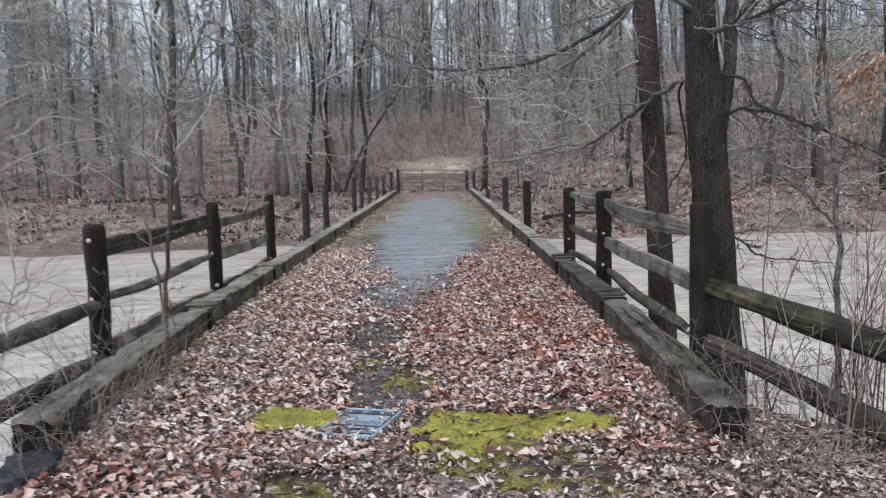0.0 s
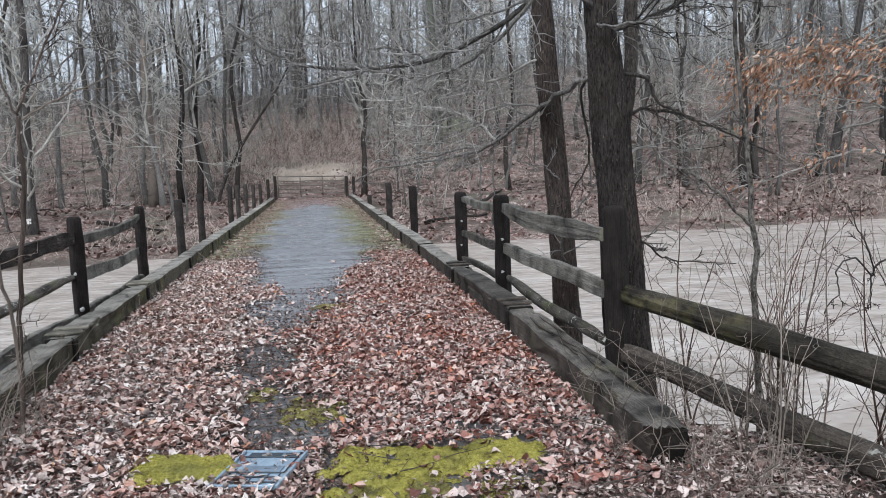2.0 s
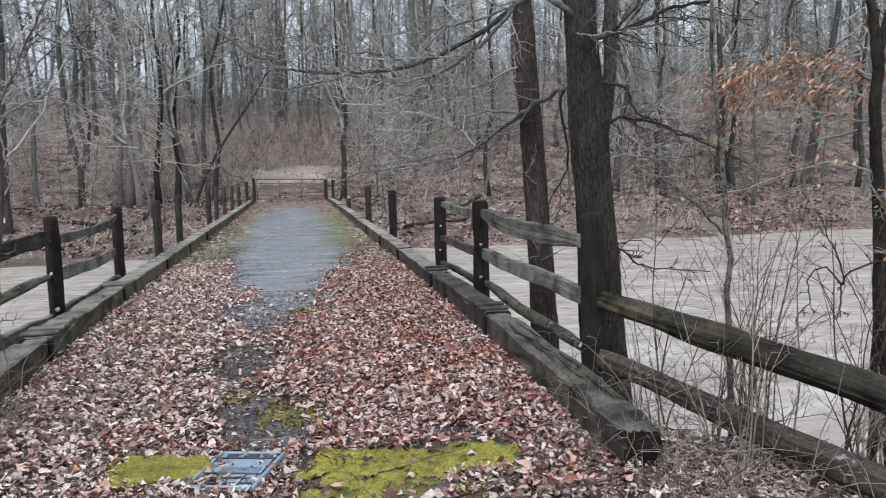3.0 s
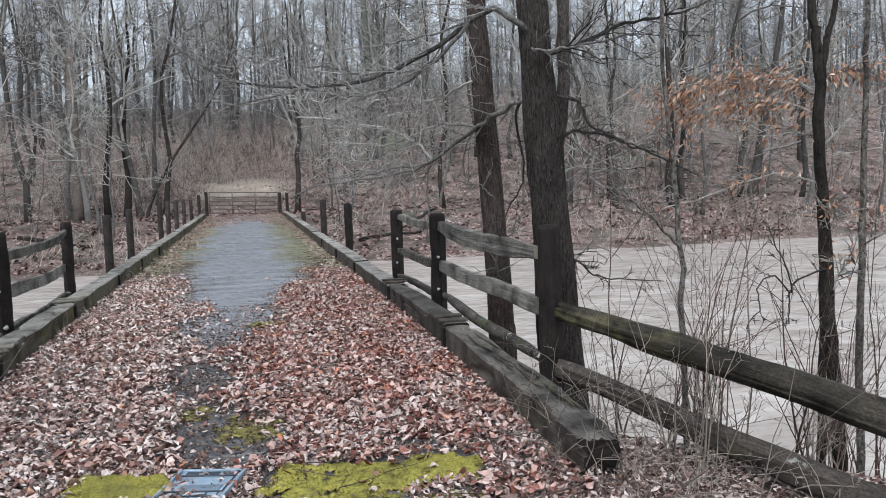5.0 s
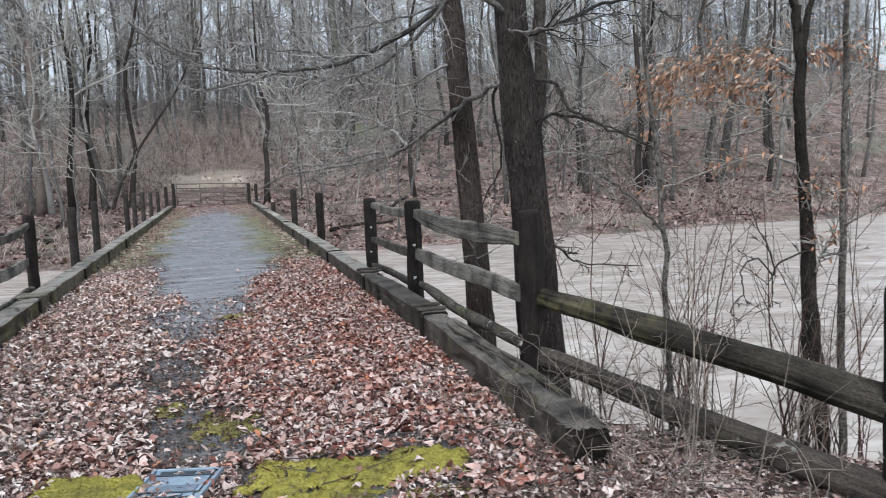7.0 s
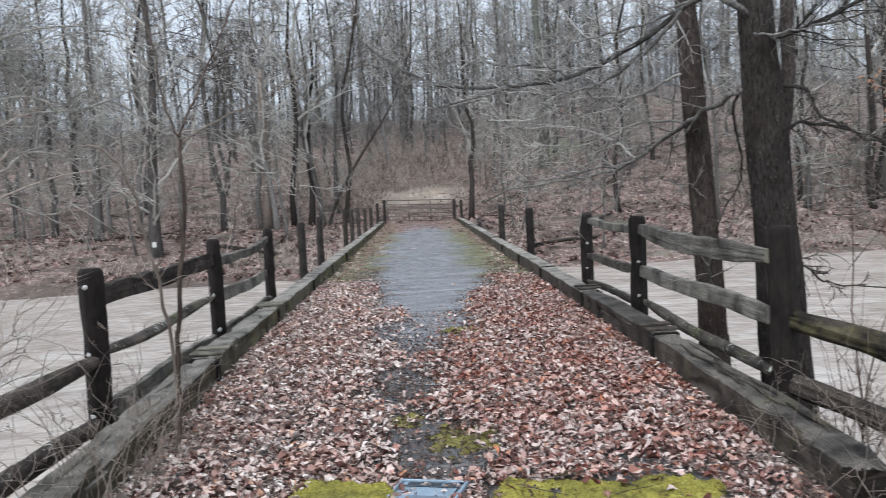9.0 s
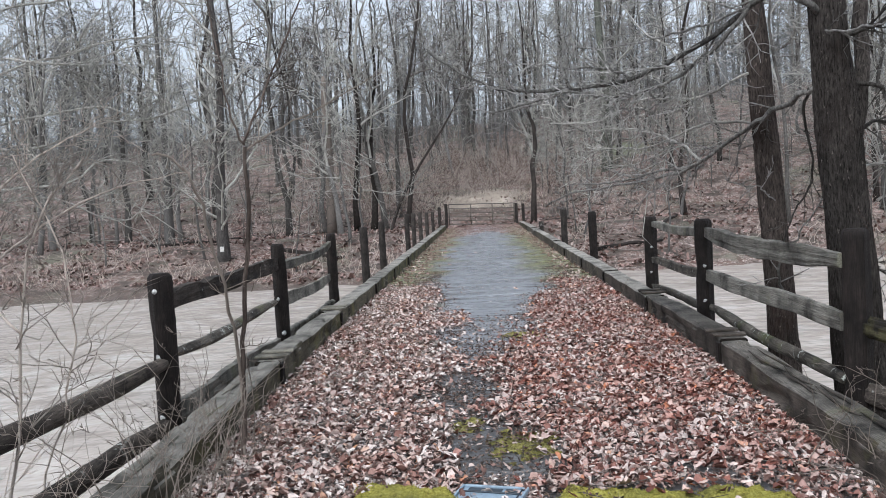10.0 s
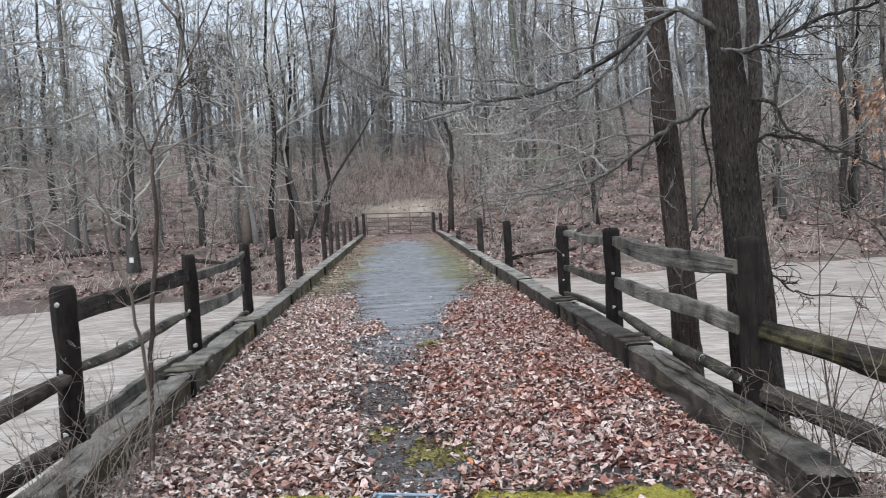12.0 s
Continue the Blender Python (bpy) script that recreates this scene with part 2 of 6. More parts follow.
def mossy(name="bright_moss", k=1.0):
    m, n, l, b = material(name, 0.95, 0.1)
    v = coords(n, l)
    f = noise_tex(n, l, v, 60.0, 6, 0.8)
    g = noise_tex(n, l, v, 9.0, 6, 0.7)
    h = noise_tex(n, l, v, 3.0, 3, 0.6)
    col = ramp(n, l, f, [(0.3, (0.10 * k, 0.088 * k, 0.022)), (0.5, (0.41 * k, 0.37 * k, 0.078)), (0.72, (0.62 * k, 0.575 * k, 0.19))])
    col = mix(n, l, remap(n, l, h, 0.52, 0.72), col, mix(n, l, f, (0.07 * k, 0.065 * k, 0.02), (0.30 * k, 0.29 * k, 0.10)))
    col = mix(n, l, remap(n, l, g, 0.54, 0.70), col, (0.085, 0.062, 0.03))
    l.new(col, b.inputs["Base Color"])
    bump(n, l, b, f, 1.0, 0.02)
    return m


def plain(name, col, rough, spec=0.4, metal=0.0, vary=0.25, scale=12.0):
    m, n, l, b = material(name, rough, spec)
    b.inputs["Metallic"].default_value = metal
    f = noise_tex(n, l, coords(n, l), scale, 6, 0.7)
    l.new(ramp(n, l, f, [(0.3, tuple(c * (1 - vary) for c in col)), (0.7, tuple(min(1, c * (1 + vary)) for c in col))]), b.inputs["Base Color"])
    bump(n, l, b, f, 0.2, 0.005)
    return m


SOIL = soil()
DECK = wet_deck()
WATER = muddy_water()
MOSS = mossy()
MOSS_THIN = mossy("thin_olive_moss", 0.68)
POST = wood("dark_creosoted_post", (0.0045, 0.0036, 0.0032), (0.04, 0.031, 0.027), along=(20, 20, 1.5), rough=0.7)
# lighter, greyer post wood for the farther posts and the gate posts
POST_GREY = wood("grey_brown_post", (0.016, 0.013, 0.012), (0.10, 0.085, 0.075), along=(20, 20, 1.5))
ROTTEN = wood("rotten_black_end_grain", (0.004, 0.0034, 0.003), (0.045, 0.035, 0.028), along=(20, 20, 20))
RAIL = wood("grey_split_rail", (0.016, 0.013, 0.011), (0.17, 0.15, 0.125), moss=0.12, along=(16, 1.2, 16), lichen=0.6)
BOARD = wood("silver_grey_board_rail", (0.055, 0.05, 0.043), (0.36, 0.34, 0.295), moss=0.2, along=(24, 0.9, 24), moss_col=(0.14, 0.14, 0.07))
RAIL_DARK = wood("dark_wet_log", (0.010, 0.0085, 0.0075), (0.135, 0.112, 0.094), moss=0.08, along=(16, 1.2, 16), lichen=0.25)
LOG = wood("mossy_log_rail", (0.012, 0.010, 0.008), (0.125, 0.108, 0.083), moss=0.42, along=(14, 1.5, 14), moss_col=(0.19, 0.172, 0.075), moss_y=(4.35, 5.15))
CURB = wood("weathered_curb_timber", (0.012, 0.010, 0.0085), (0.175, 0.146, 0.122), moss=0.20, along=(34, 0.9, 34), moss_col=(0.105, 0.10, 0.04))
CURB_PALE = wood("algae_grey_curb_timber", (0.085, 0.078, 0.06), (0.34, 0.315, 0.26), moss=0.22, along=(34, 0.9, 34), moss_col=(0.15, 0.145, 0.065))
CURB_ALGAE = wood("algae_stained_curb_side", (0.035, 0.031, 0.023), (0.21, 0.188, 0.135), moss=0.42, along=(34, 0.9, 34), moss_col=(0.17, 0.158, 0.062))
# curb tops: weathered wood, paled further for the sky light falling on them
CURB_TOP_WOOD = wood("silvered_skylit_curb_top", (0.016, 0.0145, 0.0125), (0.26, 0.235, 0.205), moss=0.08, along=(30, 0.8, 30), moss_col=(0.12, 0.12, 0.06))
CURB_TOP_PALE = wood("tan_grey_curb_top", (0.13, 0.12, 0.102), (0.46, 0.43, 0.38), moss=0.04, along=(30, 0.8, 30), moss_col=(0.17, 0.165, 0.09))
BARK = bark("dark_ridged_bark", (0.006, 0.0052, 0.0048), (0.085, 0.072, 0.065), scale=(13, 13, 1.3))
BARK_OAK = bark("grey_furrowed_bark", (0.006, 0.0054, 0.005), (0.158, 0.137, 0.123), scale=(20, 20, 4.0), green=0.08, lo=0.34, hi=0.68, brown=(0.065, 0.05, 0.044))
BARK_BROWN = bark("brown_furrowed_bark", (0.010, 0.008, 0.007), (0.125, 0.102, 0.09), scale=(17, 17, 3.4), lo=0.34, hi=0.68, brown=(0.075, 0.048, 0.038))
LIMB = bark("dark_wet_limb_bark", (0.02, 0.018, 0.017), (0.36, 0.345, 0.32), scale=(12, 12, 5), green=0.12)
LIMB_DARK = bark("black_wet_branch", (0.012, 0.011, 0.010), (0.17, 0.155, 0.14), scale=(12, 12, 5))
BRANCH = bark("grey_topped_branch", (0.085, 0.078, 0.073), (0.50, 0.48, 0.455))
SHRUB = bark("dark_red_brown_stems", (0.035, 0.022, 0.018), (0.19, 0.125, 0.10), scale=(6, 6, 3))
REDDISH = bark("red_brown_sapling_bark", (0.065, 0.05, 0.043), (0.26, 0.205, 0.175))
MOTTLED = bark("mottled_grey_bark", (0.02, 0.017, 0.015), (0.36, 0.33, 0.295), scale=(10, 10, 6), lo=0.36, hi=0.66)
BARK_MOSSY = bark("green_grey_bark", (0.05, 0.052, 0.045), (0.19, 0.195, 0.165), green=0.6)
BARK_BEECH = bark("dark_mottled_beech_bark", (0.006, 0.0052, 0.0048), (0.10, 0.088, 0.076), scale=(11, 11, 5), green=0.08)
BARK_MID = bark("dark_grey_bark", (0.024, 0.022, 0.02), (0.15, 0.14, 0.13), green=0.2)
BARK_LEAN = bark("dark_blotched_bark", (0.018, 0.016, 0.015), (0.105, 0.096, 0.09), scale=(5, 5, 1.2), green=0.15)
BARK_FAR = bark("grey_brown_bark", (0.06, 0.056, 0.053), (0.24, 0.228, 0.215), green=0.25)
TWIG = bark("pale_grey_twigs", (0.16, 0.153, 0.138), (0.54, 0.52, 0.475), green=0.55)
# air haze put into the colour: bark paled for the far woods
HAZY = bark("haze_paled_bark", (0.092, 0.091, 0.090), (0.25, 0.247, 0.244), green=0.2)
TWIG_DARK = bark("dark_brown_twigs", (0.06, 0.053, 0.047), (0.20, 0.178, 0.162))
CANE = bark("tan_canes", (0.22, 0.182, 0.152), (0.46, 0.395, 0.34))
STRAW = bark("bleached_grass", (0.50, 0.425, 0.355), (0.78, 0.69, 0.595))
BRUSH = bark("russet_brush", (0.29, 0.24, 0.205), (0.62, 0.54, 0.475))
BRUSH_TAN = bark("tan_brush", (0.36, 0.295, 0.25), (0.74, 0.64, 0.56))
LEAF = leafy("fallen_leaves", [(0.0, (0.095, 0.054, 0.045)), (0.16, (0.215, 0.118, 0.098)), (0.32, (0.36, 0.24, 0.205)), (0.50, (0.51, 0.405, 0.365)), (0.72, (0.63, 0.545, 0.505)), (0.93, (0.70, 0.635, 0.595)), (1.0, (0.46, 0.23, 0.125))], drift=(0.94, 0.66, 0.58))
LEAF_RED = leafy("red_brown_leaves", [(0.0, (0.0744, 0.0353, 0.0288)), (0.18, (0.195, 0.0837, 0.0651)), (0.36, (0.335, 0.183, 0.153)), (0.55, (0.465, 0.332, 0.298)), (0.75, (0.558, 0.46, 0.42)), (0.92, (0.623, 0.539, 0.498)), (1.0, (0.48, 0.19, 0.09))], drift=(1.0, 0.58, 0.45))
LEAF_FAR = leafy("dull_pink_leaves", [(0.0, (0.06, 0.035, 0.03)), (0.3, (0.20, 0.12, 0.10)), (0.6, (0.36, 0.25, 0.225)), (0.9, (0.50, 0.40, 0.37)), (1.0, (0.58, 0.50, 0.46))])
LEAF_BANK = leafy("brown_bank_leaves", [(0.0, (0.03, 0.02, 0.017)), (0.3, (0.125, 0.075, 0.062)), (0.55, (0.29, 0.205, 0.178)), (0.8, (0.48, 0.39, 0.355)), (1.0, (0.64, 0.565, 0.53))])
LEAF_HILL = leafy("hillside_leaves", [(0.0, (0.04, 0.026, 0.022)), (0.3, (0.125, 0.075, 0.062)), (0.6, (0.25, 0.162, 0.14)), (0.85, (0.35, 0.25, 0.225)), (1.0, (0.47, 0.39, 0.36))])
LEAF_STRIP = leafy("brown_strip_debris", [(0.0, (0.03, 0.024, 0.022)), (0.45, (0.085, 0.06, 0.048)), (0.75, (0.17, 0.115, 0.09)), (0.93, (0.30, 0.215, 0.18)), (1.0, (0.5, 0.42, 0.38))])
LEAF_MULCH = leafy("leaf_mulch", [(0.0, (0.035, 0.027, 0.024)), (0.3, (0.125, 0.088, 0.075)), (0.6, (0.285, 0.212, 0.185)), (0.85, (0.50, 0.41, 0.37)), (1.0, (0.64, 0.575, 0.54))])
BEECH = leafy("clinging_beech_leaves", [(0.0, (0.20, 0.105, 0.068)), (0.5, (0.48, 0.265, 0.16)), (0.85, (0.60, 0.40, 0.28)), (1.0, (0.74, 0.64, 0.54))])
STEEL = plain("rusty_gate_tube", (0.12, 0.102, 0.088), 0.7, metal=0.1)
BOLT = plain("pale_bolt_cap", (0.40, 0.40, 0.385), 0.5, vary=0.5, scale=60)
PLASTIC = plain("grey_blue_plastic", (0.215, 0.285, 0.35), 0.32, vary=0.35)
PLASTIC_MID = plain("mid_blue_plastic", (0.13, 0.17, 0.215), 0.4, vary=0.3)
PLASTIC_DARK = plain("dark_blue_plastic", (0.025, 0.034, 0.045), 0.45, vary=0.2)
SCRAP = plain("pale_film", (0.42, 0.50, 0.50), 0.3, vary=0.4, scale=30)
STONE = plain("dark_wet_stone", (0.022, 0.023, 0.026), 0.55, vary=0.5, scale=6)
PAPER = plain("white_blaze", (0.58, 0.57, 0.53), 0.7, vary=0.3, scale=20)


# ---- mesh helpers ----
class Soup:
    """Vertices and faces gathered for one mesh."""

    def __init__(self):
        self.v, self.f = [], []

    def add(self, v, f):
        k = len(self.v)
        self.v.extend(v)
        self.f.extend([tuple(i + k for i in q) for q in f])

    def mesh(self, name, mat, smooth=True):
        me = bpy.data.meshes.new(name)
        me.from_pydata([tuple(p) for p in self.v], [], self.f)
        me.materials.append(mat)
        if smooth:
            me.polygons.foreach_set("use_smooth", [True] * len(me.polygons))
        me.update()
        return me


def part(name, soup, mat, parent=None, label="", smooth=True):
    """Links gathered geometry as one mesh object, under a thing when parent is given."""
    ob = new(name, soup if isinstance(soup, bpy.types.Mesh) else soup.mesh(name, mat, smooth))
    if parent is not None:
        ob.parent = parent
    if label:
        tagged(ob, label)
    return ob


def thing(name, label, category, group="", kind="", at=(0, 0, 0)):
    ob = new(name)
    ob.location = at
    ob.empty_display_size = 0.2
    return tagged(ob, label, category, group, kind)


def ring_frames(pts):
    pts = [Vector(p) for p in pts]
    out, side = [], None
    for i, p in enumerate(pts):
        d = (pts[min(i + 1, len(pts) - 1)] - pts[max(i - 1, 0)]).normalized()
        if side is None:
            side = d.orthogonal().normalized() if abs(d.z) > 0.9 else d.cross(Vector((0, 0, 1))).normalized()
        side = (side - d * side.dot(d)).normalized()
        out.append((p, side, d.cross(side).normalized() * -1))
    return out


def sweep(soup, pts, section, scales, caps=True, jitter=0.0, rng=None):
    """Lofts a closed cross-section (list of 2D points) along a polyline."""
    v, f, k = [], [], len(section)
    for (p, a, b), s in zip(ring_frames(pts), scales):
        for u, w in section:
            j = 1 + (rng.uniform(-jitter, jitter) if rng else 0)
            v.append(p + a * (u * s * j) + b * (w * s * j))
    for i in range(len(pts) - 1):
        for q in range(k):
            f.append((i * k + q, i * k + (q + 1) % k, (i + 1) * k + (q + 1) % k, (i + 1) * k + q))
    if caps:
        f.append(tuple(range(k))[::-1])
        f.append(tuple((len(pts) - 1) * k + q for q in range(k)))
    soup.add(v, f)


def circle(n, phase=0.0):
    return [(math.cos(2 * math.pi * i / n + phase), math.sin(2 * math.pi * i / n + phase)) for i in range(n)]


def box(soup, x0, x1, y0, y1, z0, z1, c=0.008):
    """A chamfered block."""
    v, f = [], []
    for z, q in ((z0, c), (z0 + c, 0), (z1 - c, 0), (z1, c)):
        for x, y in ((x0 + c, y0 + q), (x1 - c, y0 + q), (x1 - q, y0 + c), (x1 - q, y1 - c), (x1 - c, y1 - q), (x0 + c, y1 - q), (x0 + q, y1 - c), (x0 + q, y0 + c)):
            v.append((x, y, z))
    for i in range(3):
        for q in range(8):
            f.append((i * 8 + q, i * 8 + (q + 1) % 8, i * 8 + 8 + (q + 1) % 8, i * 8 + 8 + q))
    f.append(tuple(range(8))[::-1])
    f.append(tuple(24 + q for q in range(8)))
    soup.add(v, f)


def hewn(soup, pts, section, scales, seed, amp=0.006, fine=26.0, stretch=0.9, chips=0.0):
    """Lofts a section like sweep, with grooves along the grain and chipped edges."""
    v, f, k = [], [], len(section)
    run = 0.0
    frames = ring_frames(pts)
    for i, ((p, a, b), s) in enumerate(zip(frames, scales)):
        if i:
            run += (p - frames[i - 1][0]).length
        for u, w in section:
            g = noise.noise(Vector((u * fine, w * fine + seed * 3.7, run * stretch + seed)))
            h = noise.noise(Vector((u * 5, w * 5 + seed, run * 2.4 + seed * 1.3)))
            j = amp * g + amp * 1.3 * h
            if chips:
                j -= chips * max(0.0, noise.noise(Vector((u * 9 + seed, w * 9, run * 3.1))) - 0.25) * 2.5
            r = math.hypot(u, w) or 1.0
            v.append(p + a * (u * s + u / r * j) + b * (w * s + w / r * j))
    for i in range(len(pts) - 1):
        for q in range(k):
            f.append((i * k + q, i * k + (q + 1) % k, (i + 1) * k + (q + 1) % k, (i + 1) * k + q))
    f.append(tuple(range(k))[::-1])
    f.append(tuple((len(pts) - 1) * k + q for q in range(k)))
    soup.add(v, f)


def dense(section, step):
    """A closed section with its long sides divided."""
    out = []
    for (x0, y0), (x1, y1) in zip(section, section[1:] + section[:1]):
        n = max(1, int(math.hypot(x1 - x0, y1 - y0) / step))
        out += [(x0 + (x1 - x0) * i / n, y0 + (y1 - y0) * i / n) for i in range(n)]
    return out


def timber_section(w, h, c):
    return [(-w / 2 + c, -h / 2), (w / 2 - c, -h / 2), (w / 2, -h / 2 + c), (w / 2, h / 2 - c), (w / 2 - c, h / 2), (-w / 2 + c, h / 2), (-w / 2, h / 2 - c), (-w / 2, -h / 2 + c)]


def smooth(a, b, x):
    t = min(1.0, max(0.0, (x - a) / (b - a)))
    return t * t * (3 - 2 * t)


# ---- ground and river ----
WATER_Z = -1.8


def far_shore(x):
    return 33.7 - 0.12 * max(0.0, -x - 4.0) + 0.35 * math.sin(x * 0.6) + 0.2 * math.sin(x * 1.7)


def ground_z(x, y):
    """Height of the land: near bank, river bed, far bank and the wooded hillside."""
    bed = WATER_Z - 1.2
    # near bank, falling away to both sides of the abutment
    if x > 1.8:
        top, edge = -0.03 - 0.27 * min(x - 1.8, 3.0), 4.6
    elif x < -1.75:
        top, edge = -0.09 - 1.6 * min(-1.75 - x, 0.9), 3.3
    else:
        top, edge = -0.012 - 0.40 * max(0.0, -1.55 - x), 3.9
    if y < 1.5 and x < -1.75:
        top = -0.09 - 1.6 * min(-1.75 - x, 0.9) * smooth(-4, 1.5, y)
    near = top + (bed - top) * smooth(edge, edge + 3.2, y)
    # far side
    s = far_shore(x)
    f = bed + (WATER_Z - 0.02 - bed) * smooth(s - 4, s, y)
    if y > s:
        f = WATER_Z - 0.02 + 1.75 * smooth(s, s + 9.5, y) + 0.25 * smooth(s, s + 1.2, y) * (1 - smooth(s + 1.2, s + 9, y))
        lump = noise.noise(Vector((x * 0.08, y * 0.08, 3.1)))
        rise = max(0.0, y - 47.0 + 3.0 * smooth(4, 12, x))
        steep = 0.18 + 0.10 * smooth(3, 16, x)
        f += steep * min(rise, 24.0) * smooth(0, 9, rise) + 0.17 * min(max(rise - 24.0, 0.0), 44.0) + lump * 0.9 * smooth(4, 25, rise)
        f += noise.noise(Vector((x * 0.5, y * 0.5, 0.7))) * 0.12 * smooth(0.5, 3, y - s)
        if y > 41 and abs(x) < 3.2:
            f += (-0.03 - f) * (1 - smooth(2.2, 3.2, abs(x))) * (1 - smooth(46, 52, y))
    w = smooth(12, 22, y)
    z = near * (1 - w) + f * w
    if y < 4.5:
        z += noise.noise(Vector((x * 1.1, y * 1.1, 9.0))) * 0.03 * (1 if abs(x) > 1.75 else 0.35)
    return z


def axis(lo, hi, fine_lo, fine_hi, step, grow):
    out = list(np.arange(fine_lo, fine_hi + 1e-6, step))
    d, p = step, fine_lo
    while p > lo:
        d *= grow
        p -= d
        out.insert(0, p)
    d, p = step, fine_hi
    while p < hi:
        d *= grow
        p += d
        out.append(p)
    return out


def build_ground():
    xs = axis(-420, 420, -8, 8, 0.3, 1.07)
    ys = sorted(axis(-120, 6, -2, 6, 0.3, 1.15)[:-1] + list(np.arange(6.5, 32, 1.5)) + list(np.arange(32, 64, 0.6)) + list(np.arange(64, 130, 2.0)) + list(np.arange(130, 520, 20.0)))
    soup = Soup()
    nx = len(xs)
    for y in ys:
        for x in xs:
            soup.v.append((x, y, ground_z(x, y)))
    for j in range(len(ys) - 1):
        for i in range(nx - 1):
            soup.f.append((j * nx + i, j * nx + i + 1, (j + 1) * nx + i + 1, (j + 1) * nx + i))
    ob = part("ground", soup, SOIL)
    tagged(ob, "damp earth bank and wooded hillside covered in brown leaf litter", "ground", kind="structure")


build_ground()


def build_water():
    soup = Soup()
    xs = list(np.arange(-60, 60.1, 2.0))
    xs = [-420, -240, -120] + xs + [120, 240, 420]
    ys = list(np.arange(1.0, 60.1, 1.0))
    for y in ys:
        for x in xs:
            soup.v.append((x, y, WATER_Z))
    nx = len(xs)
    for j in range(len(ys) - 1):
        for i in range(nx - 1):
            soup.f.append((j * nx + i, j * nx + i + 1, (j + 1) * nx + i + 1, (j + 1) * nx + i))
    tagged(part("water", soup, WATER), "swollen muddy tan river with low ripples", "river", kind="structure")


build_water()

# ---- bridge: deck, curbs, railings, gate ----
BR0, BR1 = 3.66, 41.5
CURB_W, CURB_TOP = 0.22, 0.225


def curb_in(side, y):
    """Inner face of a curb: the first beams spread a little from the bridge's end."""
    a, b = (1.635, 1.76) if side < 0 else (1.70, 1.80)
    return a + (b - a) * min(1.0, max(0.0, (y - BR0) / 3.6))


def build_deck():
    rng = random.Random(4)
    deck = thing("deck", "worn wet grey bridge deck with cross cracks and mossy edges", "bridge deck", kind="structure")
    cuts, y = [BR0], BR0
    while y < BR1 - 1.2:
        y += rng.uniform(0.75, 1.7)
        cuts.append(y)
    cuts.append(BR1)
    for a, b in zip(cuts, cuts[1:]):
        soup = Soup()
        lift = rng.uniform(-0.003, 0.003)
        n = 12
        # upper face with ragged cross edges
        rag = [(rng.uniform(0.001, 0.010), rng.uniform(0.001, 0.010)) for _ in range(n + 1)]
        v, f = [], []
        for i in range(n + 1):
            x = -1.84 + 3.72 * i / n
            for yy, z in ((a + rag[i][0], -0.3), (a + rag[i][0], -0.012 + lift), (a + rag[i][0] + 0.012, lift), (b - rag[i][1] - 0.012, lift), (b - rag[i][1], -0.012 + lift), (b - rag[i][1], -0.3)):
                v.append((x, yy, z + 0.004 * math.sin(i * 1.1 + a)))
        for i in range(n):
            for q in range(5):
                f.append((i * 6 + q, (i + 1) * 6 + q, (i + 1) * 6 + q + 1, i * 6 + q + 1))
            f.append((i * 6 + 5, (i + 1) * 6 + 5, (i + 1) * 6, i * 6))
        f.append(tuple(range(6)))
        f.append(tuple(n * 6 + q for q in range(6))[::-1])
        soup.add(v, f)
        part("slab", soup, DECK, deck, smooth=False)


build_deck()

JOINTS = [BR0, 6.9, 9.85, 13.1, 15.9, 19.0, 22.1, 25.1, 28.2, 31.2, 34.3, 37.3, 40.3]


def rot_end(soup, y0, depth, seed):
    """Eats into the end of a beam: hollows, split grain and a crumbled upper edge."""
    out = []
    for p in soup.v:
        p = Vector(p)
        k = 1.0 - smooth(0.0, 0.9, p.y - y0)
        g = noise.noise(Vector((p.x * 22, p.y * 2.2, p.z * 16 + seed))) + 0.6 * noise.noise(Vector((p.x * 6, p.y * 7, p.z * 6 + seed)))
        top = smooth(0.0, CURB_TOP, p.z)
        p.z -= k * depth * top * max(0.0, g + 0.25)
        p.y += (1.0 - smooth(0.0, 0.06, p.y - y0)) * depth * 1.3 * abs(g)
        p.x += k * depth * 0.35 * g
        out.append(p)
    soup.v = out


